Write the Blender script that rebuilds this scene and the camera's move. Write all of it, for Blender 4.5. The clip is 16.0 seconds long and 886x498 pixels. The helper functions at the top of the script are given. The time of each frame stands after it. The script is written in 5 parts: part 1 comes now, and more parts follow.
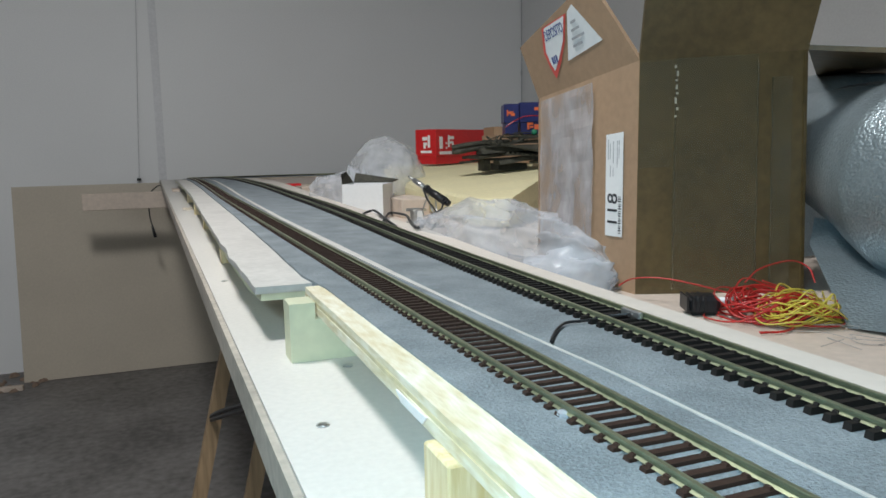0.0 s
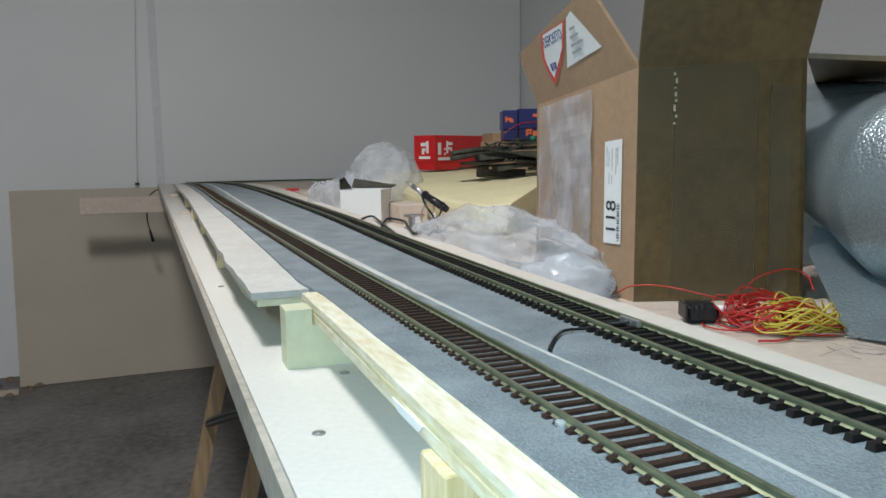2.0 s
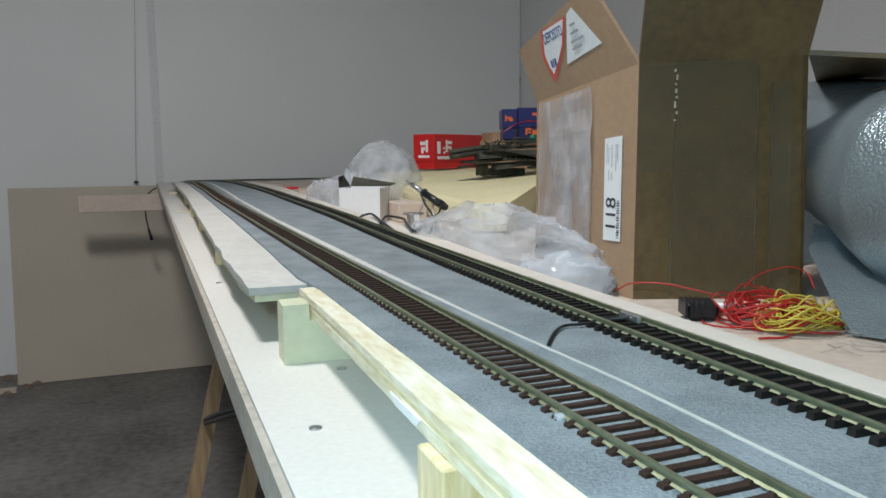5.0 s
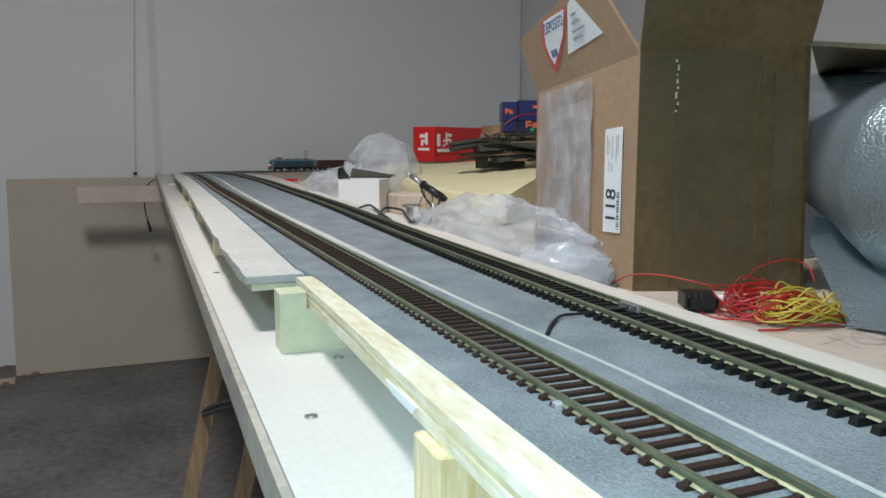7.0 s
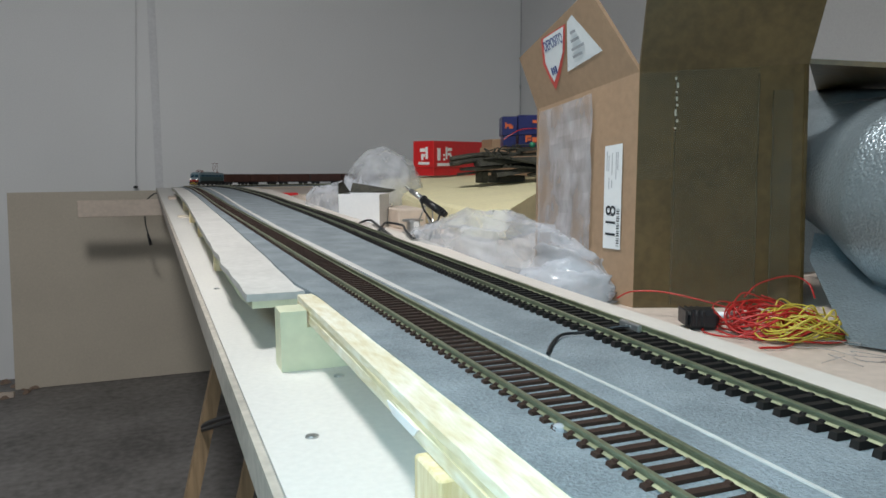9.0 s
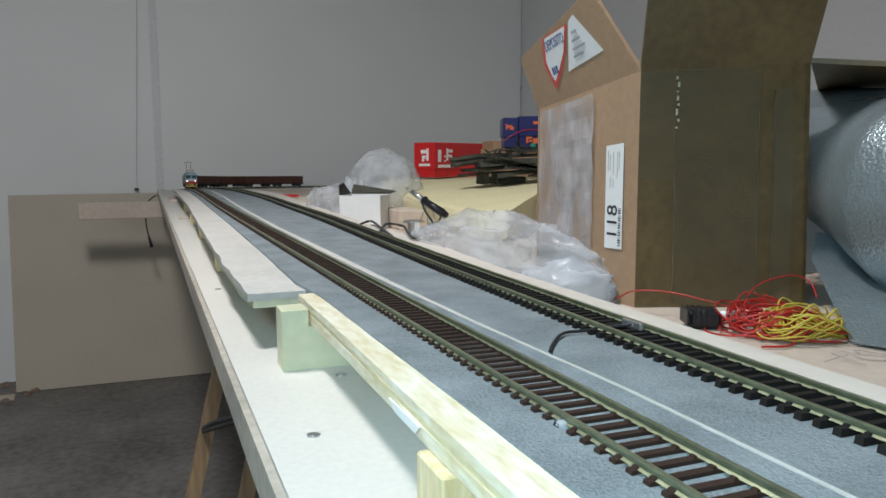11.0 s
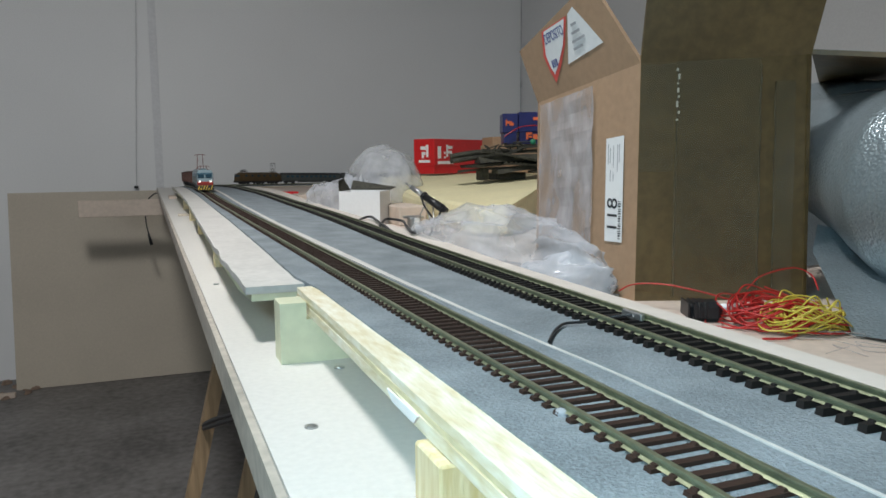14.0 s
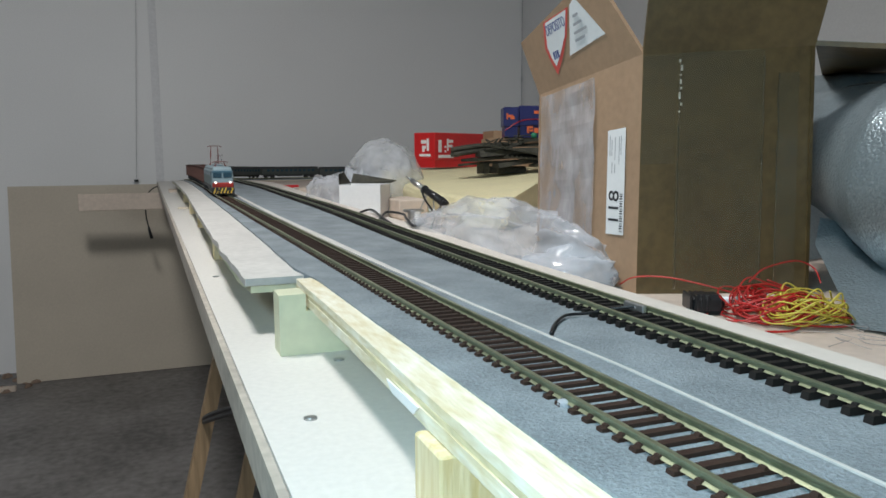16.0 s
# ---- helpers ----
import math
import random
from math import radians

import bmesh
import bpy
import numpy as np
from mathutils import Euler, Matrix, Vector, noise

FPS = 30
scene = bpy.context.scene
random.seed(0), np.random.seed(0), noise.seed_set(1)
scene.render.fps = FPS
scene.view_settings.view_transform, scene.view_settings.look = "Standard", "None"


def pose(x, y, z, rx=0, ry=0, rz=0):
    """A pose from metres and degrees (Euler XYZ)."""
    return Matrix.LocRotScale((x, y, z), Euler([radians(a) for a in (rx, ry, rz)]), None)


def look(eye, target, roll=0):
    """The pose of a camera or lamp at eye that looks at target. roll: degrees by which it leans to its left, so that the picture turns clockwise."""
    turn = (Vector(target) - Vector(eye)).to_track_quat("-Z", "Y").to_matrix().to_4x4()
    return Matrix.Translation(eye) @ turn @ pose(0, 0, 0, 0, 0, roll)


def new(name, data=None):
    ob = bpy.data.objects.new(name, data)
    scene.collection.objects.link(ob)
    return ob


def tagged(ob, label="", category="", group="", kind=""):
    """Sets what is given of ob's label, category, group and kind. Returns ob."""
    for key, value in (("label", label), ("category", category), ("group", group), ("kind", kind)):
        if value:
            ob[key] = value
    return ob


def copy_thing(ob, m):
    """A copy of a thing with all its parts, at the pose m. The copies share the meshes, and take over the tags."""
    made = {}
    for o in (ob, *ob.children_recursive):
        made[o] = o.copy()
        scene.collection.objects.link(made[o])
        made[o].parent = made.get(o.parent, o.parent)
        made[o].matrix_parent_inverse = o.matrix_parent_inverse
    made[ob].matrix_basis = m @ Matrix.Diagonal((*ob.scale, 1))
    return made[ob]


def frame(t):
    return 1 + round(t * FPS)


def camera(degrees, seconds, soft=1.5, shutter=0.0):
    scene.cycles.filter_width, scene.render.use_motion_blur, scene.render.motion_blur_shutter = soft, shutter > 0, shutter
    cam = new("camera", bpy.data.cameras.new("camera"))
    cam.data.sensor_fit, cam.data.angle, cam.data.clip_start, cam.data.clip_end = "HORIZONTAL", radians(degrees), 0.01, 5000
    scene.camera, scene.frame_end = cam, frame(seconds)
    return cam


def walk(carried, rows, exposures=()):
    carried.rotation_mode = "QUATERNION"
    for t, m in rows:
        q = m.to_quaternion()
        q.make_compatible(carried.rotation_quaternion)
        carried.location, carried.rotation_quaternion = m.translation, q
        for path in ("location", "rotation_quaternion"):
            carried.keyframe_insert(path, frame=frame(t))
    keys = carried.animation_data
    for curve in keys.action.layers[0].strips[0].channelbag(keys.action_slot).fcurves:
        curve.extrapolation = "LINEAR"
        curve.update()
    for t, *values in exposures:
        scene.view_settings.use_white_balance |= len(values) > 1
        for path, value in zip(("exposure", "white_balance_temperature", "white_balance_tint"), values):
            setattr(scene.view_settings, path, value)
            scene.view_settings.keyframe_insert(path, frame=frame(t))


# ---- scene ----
cam = camera(61.3, 16.0, soft=1.6)
PATH = [
    (0.0, -0.0002, -0.0009, 0.8582, 82.245, 1.026, -20.976),
    (0.5, -0.0006, 0.0004, 0.8573, 82.199, 0.730, -20.846),
    (1.0, -0.0007, 0.0006, 0.8566, 82.243, 0.653, -21.087),
    (1.5, -0.0000, 0.0008, 0.8578, 82.514, 0.820, -20.995),
    (2.0, 0.0006, 0.0009, 0.8584, 82.683, 0.722, -21.089),
    (2.5, 0.0008, -0.0013, 0.8595, 82.905, 0.731, -21.257),
    (3.0, 0.0014, 0.0004, 0.8583, 82.722, 0.691, -21.297),
    (3.5, 0.0014, 0.0015, 0.8576, 82.807, 0.529, -21.302),
    (4.0, 0.0015, 0.0020, 0.8564, 82.745, 0.586, -21.212),
    (6.5, 0.0025, 0.0050, 0.8546, 82.435, 0.253, -21.056),
    (7.0, 0.0031, 0.0054, 0.8527, 82.227, 0.156, -21.128),
    (7.5, 0.0029, 0.0054, 0.8538, 82.568, 0.140, -21.087),
    (8.0, 0.0032, 0.0049, 0.8558, 83.111, 0.252, -21.258),
    (8.5, 0.0029, 0.0046, 0.8556, 83.262, 0.258, -21.207),
    (9.0, 0.0027, 0.0052, 0.8554, 83.212, 0.157, -21.132),
    (11.5, 0.0025, 0.0060, 0.8527, 83.391, 0.311, -21.042),
    (12.0, 0.0040, 0.0063, 0.8514, 83.244, 0.486, -21.068),
    (12.5, 0.0027, 0.0061, 0.8504, 83.152, 0.354, -20.855),
    (13.0, 0.0043, 0.0059, 0.8508, 83.188, 0.430, -21.236),
    (13.5, 0.0035, 0.0071, 0.8518, 83.329, 0.400, -21.122),
    (14.0, 0.0039, 0.0075, 0.8504, 83.213, 0.391, -21.077),
    (14.5, 0.0034, 0.0078, 0.8502, 83.094, 0.389, -21.087),
    (15.0, 0.0036, 0.0086, 0.8497, 82.987, 0.337, -20.936),
    (15.5, 0.0035, 0.0090, 0.8491, 82.862, 0.351, -20.937),
    (16.0, 0.0048, 0.0100, 0.8484, 82.810, 0.289, -21.035),
]
walk(cam, [(t, pose(x, y, z, rx, ry, rz)) for t, x, y, z, rx, ry, rz in PATH])

# ---------- light ----------
world = bpy.data.worlds.new("world")
scene.world = world
world.use_nodes = True
world.node_tree.nodes["Background"].inputs[0].default_value = (0.75, 0.85, 1.0, 1)
world.node_tree.nodes["Background"].inputs[1].default_value = 0.004
scene.view_settings.exposure = -0.20


def area_lamp(name, x, y, z, sx, sy, power, colour):
    d = bpy.data.lights.new(name, "AREA")
    d.shape, d.size, d.size_y, d.energy, d.color = "RECTANGLE", sx, sy, power, colour
    ob = new(name, d)
    ob.matrix_world = pose(x, y, z)
    return ob


tilted = area_lamp("hall_tube_light", -0.20, 0.58, 2.02, 0.16, 0.40, 28.0, (0.97, 0.98, 0.98))
tilted.matrix_world = look((-0.20, 0.58, 2.02), (-0.46, 0.98, 1.14))
# Fill lamp added behind the camera, in a wall gap made for it.
hall = area_lamp("hall_fill_light", -3.5, -4.96, 2.4, 2.2, 1.5, 66.0, (0.88, 0.95, 1.0))
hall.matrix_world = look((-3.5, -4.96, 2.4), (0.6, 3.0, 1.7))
# Unseen cool lamp added beside the camera to brighten the near boards.
near_fill = area_lamp("near_fill_light", -0.12, 0.0, 0.98, 0.07, 0.05, 1.75, (0.54, 0.86, 1.0))
near_fill.matrix_world = look((-0.12, 0.0, 0.98), (0.09, 0.15, 0.77))


# ---------- materials ----------
def surf(name, col, rough=0.6, var=0.15, scale=40.0, big=4.0, bump=0.0, metal=0.0, tint=None, rnd=0.0, spec=0.5, coat=0.0, stretch=None):
    """A principled surface with fine grain and larger blotches."""
    m = bpy.data.materials.new(name)
    m.use_nodes = True
    nt = m.node_tree
    p = nt.nodes["Principled BSDF"]
    tc = nt.nodes.new("ShaderNodeTexCoord")

    def noise_tex(s, detail=4.0):
        n = nt.nodes.new("ShaderNodeTexNoise")
        n.inputs["Scale"].default_value, n.inputs["Detail"].default_value = s, detail
        if stretch:
            mp = nt.nodes.new("ShaderNodeMapping")
            mp.inputs["Scale"].default_value = stretch
            nt.links.new(tc.outputs["Object"], mp.inputs["Vector"])
            nt.links.new(mp.outputs[0], n.inputs["Vector"])
        else:
            nt.links.new(tc.outputs["Object"], n.inputs["Vector"])
        return n

    fine, wide = noise_tex(scale), noise_tex(big, 3.0)
    add = nt.nodes.new("ShaderNodeMath")
    add.operation = "ADD"
    nt.links.new(fine.outputs["Fac"], add.inputs[0])
    nt.links.new(wide.outputs["Fac"], add.inputs[1])
    src = add.outputs[0]
    if rnd:
        oi = nt.nodes.new("ShaderNodeObjectInfo")
        ma = nt.nodes.new("ShaderNodeMath")
        ma.operation, ma.inputs[1].default_value = "MULTIPLY_ADD", rnd
        nt.links.new(oi.outputs["Random"], ma.inputs[0])
        nt.links.new(src, ma.inputs[2])
        src = ma.outputs[0]
    ramp = nt.nodes.new("ShaderNodeMapRange")
    ramp.inputs[1].default_value, ramp.inputs[2].default_value = 0.7, 1.3 + rnd
    nt.links.new(src, ramp.inputs[0])
    mix = nt.nodes.new("ShaderNodeMix")
    mix.data_type = "RGBA"
    lo = tint or tuple(c * (1 - var) for c in col)
    hi = tuple(min(1, c * (1 + var * 0.6)) for c in col)
    mix.inputs[6].default_value, mix.inputs[7].default_value = (*lo, 1), (*hi, 1)
    nt.links.new(ramp.outputs[0], mix.inputs[0])
    nt.links.new(mix.outputs[2], p.inputs["Base Color"])
    p.inputs["Roughness"].default_value = rough
    p.inputs["Metallic"].default_value = metal
    p.inputs["Specular IOR Level"].default_value = spec
    p.inputs["Coat Weight"].default_value = coat
    if bump:
        b = nt.nodes.new("ShaderNodeBump")
        b.inputs["Strength"].default_value, b.inputs["Distance"].default_value = min(1.0, bump), 0.001
        nt.links.new(fine.outputs["Fac"], b.inputs["Height"])
        nt.links.new(b.outputs[0], p.inputs["Normal"])
    return m


def film_mat(name, col, clear, rough, spread=0.2, crumple=1.6, stretch=(1, 1, 1), grain=45.0):
    """Thin clear plastic: part see-through, part glossy."""
    m = bpy.data.materials.new(name)
    m.use_nodes = True
    nt = m.node_tree
    p, out = nt.nodes["Principled BSDF"], nt.nodes["Material Output"]
    p.inputs["Base Color"].default_value = (*col, 1)
    p.inputs["Roughness"].default_value = rough
    p.inputs["Specular IOR Level"].default_value = 0.9
    tr = nt.nodes.new("ShaderNodeBsdfTransparent")
    tr.inputs[0].default_value = (0.96, 0.97, 0.97, 1)
    mx = nt.nodes.new("ShaderNodeMixShader")
    tc, n = nt.nodes.new("ShaderNodeTexCoord"), nt.nodes.new("ShaderNodeTexNoise")
    n.inputs["Scale"].default_value, n.inputs["Detail"].default_value = grain, 5.0
    mp = nt.nodes.new("ShaderNodeMapping")
    mp.inputs["Scale"].default_value = stretch
    nt.links.new(tc.outputs["Object"], mp.inputs["Vector"])
    mr = nt.nodes.new("ShaderNodeMapRange")
    mr.inputs[1].default_value, mr.inputs[2].default_value = 0.3, 0.7
    mr.inputs[3].default_value, mr.inputs[4].default_value = clear - spread, clear + spread
    b = nt.nodes.new("ShaderNodeBump")
    b.inputs["Strength"].default_value, b.inputs["Distance"].default_value = 0.8, 0.004
    nt.links.new(mp.outputs[0], n.inputs["Vector"])
    nt.links.new(n.outputs["Fac"], mr.inputs[0])
    vo = nt.nodes.new("ShaderNodeTexVoronoi")
    vo.inputs["Scale"].default_value = grain
    wsum = nt.nodes.new("ShaderNodeMath")
    wsum.operation, wsum.inputs[1].default_value = "MULTIPLY_ADD", crumple
    nt.links.new(mp.outputs[0], vo.inputs["Vector"])
    nt.links.new(vo.outputs["Distance"], wsum.inputs[0])
    nt.links.new(n.outputs["Fac"], wsum.inputs[2])
    nt.links.new(wsum.outputs[0], b.inputs["Height"])
    nt.links.new(b.outputs[0], p.inputs["Normal"])
    nt.links.new(mr.outputs[0], mx.inputs[0])
    nt.links.new(p.outputs[0], mx.inputs[1])
    nt.links.new(tr.outputs[0], mx.inputs[2])
    nt.links.new(mx.outputs[0], out.inputs[0])
    return m


def glow(name, col, power):
    m = bpy.data.materials.new(name)
    m.use_nodes = True
    p = m.node_tree.nodes["Principled BSDF"]
    p.inputs["Base Color"].default_value = (*col, 1)
    p.inputs["Emission Color"].default_value = (*col, 1)
    p.inputs["Emission Strength"].default_value = power
    return m


# For walls out of view: kept dark so they bounce little light.
M_FARWALL = surf("unseen_dark_wall", (0.22, 0.21, 0.20), 0.9, 0.1, 100, 2)
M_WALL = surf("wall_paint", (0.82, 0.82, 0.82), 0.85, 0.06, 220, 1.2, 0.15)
M_JOINT = surf("joint_sealant", (0.73, 0.73, 0.74), 0.8, 0.1, 100, 3)
# The ceiling, also out of view, is dark for the same low bounce.
M_CEIL = surf("ceiling_paint", (0.3, 0.3, 0.3), 0.9, 0.05, 100, 2)
M_FLOOR = surf("concrete", (0.215, 0.202, 0.196), 0.55, 0.45, 40, 3.6, 0.2)
M_PANEL = surf("raw_panel", (0.53, 0.462, 0.370), 0.6, 0.08, 150, 4, 0.1)
M_BATTEN = surf("pale_batten", (0.64, 0.53, 0.44), 0.6, 0.12, 90, 6, 0.1)
M_TOP = surf("white_melamine", (0.69, 0.66, 0.62), 0.45, 0.08, 300, 5, 0.05, spec=0.3)
M_TABLE = surf("table_board", (0.66, 0.55, 0.47), 0.5, 0.12, 160, 5, 0.1)
M_EDGE = surf("raw_board_edge", (0.60, 0.52, 0.42), 0.75, 0.25, 260, 12, 0.3)
M_DARKEDGE = surf("grey_edge_band", (0.47, 0.42, 0.36), 0.6, 0.3, 120, 8, 0.1)
M_PINE = surf("pine", (0.74, 0.66, 0.46), 0.6, 0.16, 420, 150, 0.4, tint=(0.60, 0.46, 0.22), stretch=(1, 1, 0.12))
M_PLY = surf("plywood_face", (0.82, 0.79, 0.68), 0.6, 0.12, 420, 110, 0.6, tint=(0.66, 0.56, 0.34), stretch=(1, 0.22, 1))
M_PLYDARK = surf("plywood_core", (0.66, 0.58, 0.36), 0.75, 0.25, 400, 60, 0.5, stretch=(1, 0.3, 1))
M_BLOCK = surf("pale_block", (0.62, 0.62, 0.44), 0.7, 0.1, 140, 15, 0.2)
M_WHITEFOAM = surf("white_foam_sheet", (0.57, 0.55, 0.52), 0.8, 0.12, 160, 18, 0.8, spec=0.15)
M_CARDWHITE = surf("white_card", (0.68, 0.62, 0.56), 0.6, 0.07, 120, 9, 0.1)
M_ROAD = surf("grey_roadbed_felt", (0.245, 0.275, 0.296), 0.9, 0.30, 1000, 40, 0.9, spec=0.08)
M_SLEEPER = surf("brown_sleeper_plastic", (0.040, 0.021, 0.015), 0.65, 0.3, 300, 30, 0.3, rnd=0.3, spec=0.25)
M_SLEEPERB = surf("black_sleeper_plastic", (0.014, 0.011, 0.010), 0.65, 0.3, 300, 30, 0.3, rnd=0.3, spec=0.25)
M_RAIL = surf("nickel_brass_rail", (0.40, 0.42, 0.28), 0.42, 0.25, 250, 20, 0.1, metal=0.88)
M_LEG = surf("trestle_wood", (0.38, 0.26, 0.15), 0.6, 0.3, 160, 40, 0.3, stretch=(1, 1, 0.1))
M_BLACK = surf("black_plastic", (0.015, 0.015, 0.017), 0.4, 0.2, 200, 20, 0.2)
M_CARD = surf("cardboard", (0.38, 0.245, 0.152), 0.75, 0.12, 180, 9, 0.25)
# Same cardboard, with the unlit faces' shade put into a darker colour.
M_CARDSHADE = surf("cardboard_in_shade", (0.134, 0.088, 0.034), 0.50, 0.30, 150, 22, 0.2)
M_PAPER = surf("white_paper", (0.82, 0.82, 0.82), 0.6, 0.04, 200, 10)
M_INK = surf("black_ink", (0.03, 0.03, 0.035), 0.6, 0.2, 200, 20)
M_INKGREY = surf("grey_ink", (0.42, 0.42, 0.44), 0.6, 0.2, 200, 20)
M_INKBLUE = surf("blue_ink", (0.06, 0.08, 0.25), 0.6, 0.2, 200, 20)
M_LOGORED = surf("red_print", (0.72, 0.10, 0.08), 0.6, 0.1, 200, 20)
M_REDBOX = surf("red_glossy_card", (0.62, 0.022, 0.025), 0.35, 0.1, 120, 9, 0.05)
M_BLUEBOX = surf("blue_glossy_card", (0.02, 0.025, 0.13), 0.35, 0.2, 120, 9, 0.05)
M_ORANGE = surf("orange_print", (0.8, 0.16, 0.05), 0.5, 0.1, 120, 9)
M_FOAM = surf("cream_foam", (0.80, 0.72, 0.45), 0.85, 0.09, 130, 9, 0.4)
M_BAG = film_mat("crumpled_clear_film", (0.78, 0.80, 0.86), 0.66, 0.05, 0.13, 0.40, (1, 1, 1), 24.0)
M_TAPE = film_mat("clear_packing_tape", (0.21, 0.18, 0.12), 0.75, 0.07, 0.05, 0.0)
M_POUCH = film_mat("clear_document_pouch", (0.62, 0.60, 0.63), 0.58, 0.07, 0.30, 1.2, (1.0, 1.3, 0.55), 36.0)
M_BUBBLE = surf("silver_bubble_foil", (0.34, 0.40, 0.43), 0.36, 0.20, 500, 30, 0.0, metal=0.6)
nt = M_BUBBLE.node_tree
vor, tco, bmp = nt.nodes.new("ShaderNodeTexVoronoi"), nt.nodes.new("ShaderNodeTexCoord"), nt.nodes.new("ShaderNodeBump")
vor.inputs["Scale"].default_value = 480.0
bmp.inputs["Strength"].default_value, bmp.inputs["Distance"].default_value = 0.7, 0.0007
bmp.invert = True
nt.links.new(tco.outputs["Object"], vor.inputs["Vector"])
nt.links.new(vor.outputs["Distance"], bmp.inputs["Height"])
nt.links.new(bmp.outputs[0], nt.nodes["Principled BSDF"].inputs["Normal"])
M_LOCOSIDE = surf("loco_side_teal_grey", (0.045, 0.095, 0.10), 0.4, 0.1, 200, 40)
M_CORD = surf("pale_grey_cord", (0.45, 0.45, 0.46), 0.6, 0.2, 200, 20)
M_WIRERED = surf("red_wire", (0.46, 0.018, 0.015), 0.4, 0.15, 200, 40)
M_WIREYEL = surf("yellow_wire", (0.62, 0.50, 0.07), 0.4, 0.15, 200, 40)
M_WIREGREY = surf("thin_grey_wire", (0.35, 0.31, 0.29), 0.5, 0.2, 200, 40)
M_METAL = surf("worn_steel", (0.55, 0.55, 0.55), 0.35, 0.2, 150, 20, 0.1, metal=0.9)
M_MOSS = surf("dark_weathered_parts", (0.05, 0.047, 0.033), 0.7, 0.6, 200, 60, 0.6)
M_GREENDOT = surf("green_plastic", (0.03, 0.25, 0.13), 0.5, 0.2, 200, 40)
M_LOCOGREY = surf("loco_pale_grey", (0.20, 0.27, 0.30), 0.4, 0.08, 200, 40)
M_LOCOBLUE = surf("loco_blue_band", (0.035, 0.12, 0.18), 0.35, 0.15, 200, 40)
M_LOCORED = surf("loco_red", (0.32, 0.025, 0.018), 0.4, 0.1, 200, 40)
M_LOCOYEL = surf("loco_yellow", (0.75, 0.50, 0.06), 0.45, 0.1, 200, 40)
M_LOCODARK = surf("loco_underframe", (0.03, 0.03, 0.032), 0.6, 0.2, 200, 40)
M_LOCOBROWN = surf("loco_brown", (0.075, 0.044, 0.013), 0.5, 0.2, 200, 40)
M_PANTO = surf("pantograph_red", (0.20, 0.055, 0.045), 0.5, 0.1, 200, 40)
M_WAGON = surf("wagon_oxide_brown", (0.085, 0.032, 0.022), 0.6, 0.25, 250, 40, 0.2)
M_COACH = surf("coach_dark_green_grey", (0.05, 0.06, 0.056), 0.5, 0.2, 200, 30)
M_GLASS = surf("dark_window", (0.03, 0.07, 0.10), 0.12, 0.1, 200, 30)
M_LIGHT = glow("headlight_lens", (1.0, 0.95, 0.9), 2.0)
M_TUBE = glow("tube_glow", (0.95, 1.0, 0.97), 4.0)
M_WIREDARK = surf("dark_hanging_cord", (0.05, 0.05, 0.05), 0.6, 0.2, 200, 30)
M_DUST = surf("rubble_dust", (0.28, 0.20, 0.15), 0.9, 0.3, 90, 14, 0.5)


# ---------- mesh helpers ----------
def part(name, bm, mat, parent=None, label="", smooth=False):
    """Links a bmesh as one mesh object, under a thing or a part where one is given."""
    me = bpy.data.meshes.new(name)
    bmesh.ops.recalc_face_normals(bm, faces=bm.faces)
    bm.to_mesh(me)
    bm.free()
    for mm in (mat if isinstance(mat, (list, tuple)) else [mat]):
        me.materials.append(mm)
    if smooth:
        me.polygons.foreach_set("use_smooth", [True] * len(me.polygons))
    ob = new(name, me)
    if parent is not None:
        ob.parent = parent
    if label:
        ob["label"] = label
    return ob


def thing(name, label, category, group="", kind="", m=None):
    ob = new(name)
    if m is not None:
        ob.matrix_world = m
    return tagged(ob, label, category, group, kind)


def box(bm, x0, x1, y0, y1, z0, z1, bev=0.0, m=None, mi=0):
    r = bmesh.ops.create_cube(bm, size=1.0)
    vs = r["verts"]
    for v in vs:
        v.co = Vector(((x0 + x1) / 2 + v.co.x * (x1 - x0), (y0 + y1) / 2 + v.co.y * (y1 - y0), (z0 + z1) / 2 + v.co.z * (z1 - z0)))
    if bev:
        es = list({e for v in vs for e in v.link_edges})
        r = bmesh.ops.bevel(bm, geom=es, offset=bev, segments=1, affect="EDGES", profile=0.5)
        vs = list({v for f in r["faces"] for v in f.verts} | {v for v in vs if v.is_valid})
    if m is not None:
        bmesh.ops.transform(bm, matrix=m, verts=vs)
    if mi:
        for f in {f for v in vs for f in v.link_faces}:
            f.material_index = mi
    return bm


def boxes(*bs, bev=0.0):
    bm = bmesh.new()
    for b in bs:
        box(bm, *b, bev=bev)
    return bm


def prism(poly, depth, bm=None):
    """A polygon of 3D corners, thickened along its normal."""
    bm = bm or bmesh.new()
    vs = [bm.verts.new(p) for p in poly]
    f = bm.faces.new(vs)
    f.normal_update()
    n = f.normal.copy()
    r = bmesh.ops.extrude_face_region(bm, geom=[f])
    for g in r["geom"]:
        if isinstance(g, bmesh.types.BMVert):
            g.co += n * depth
    return bm


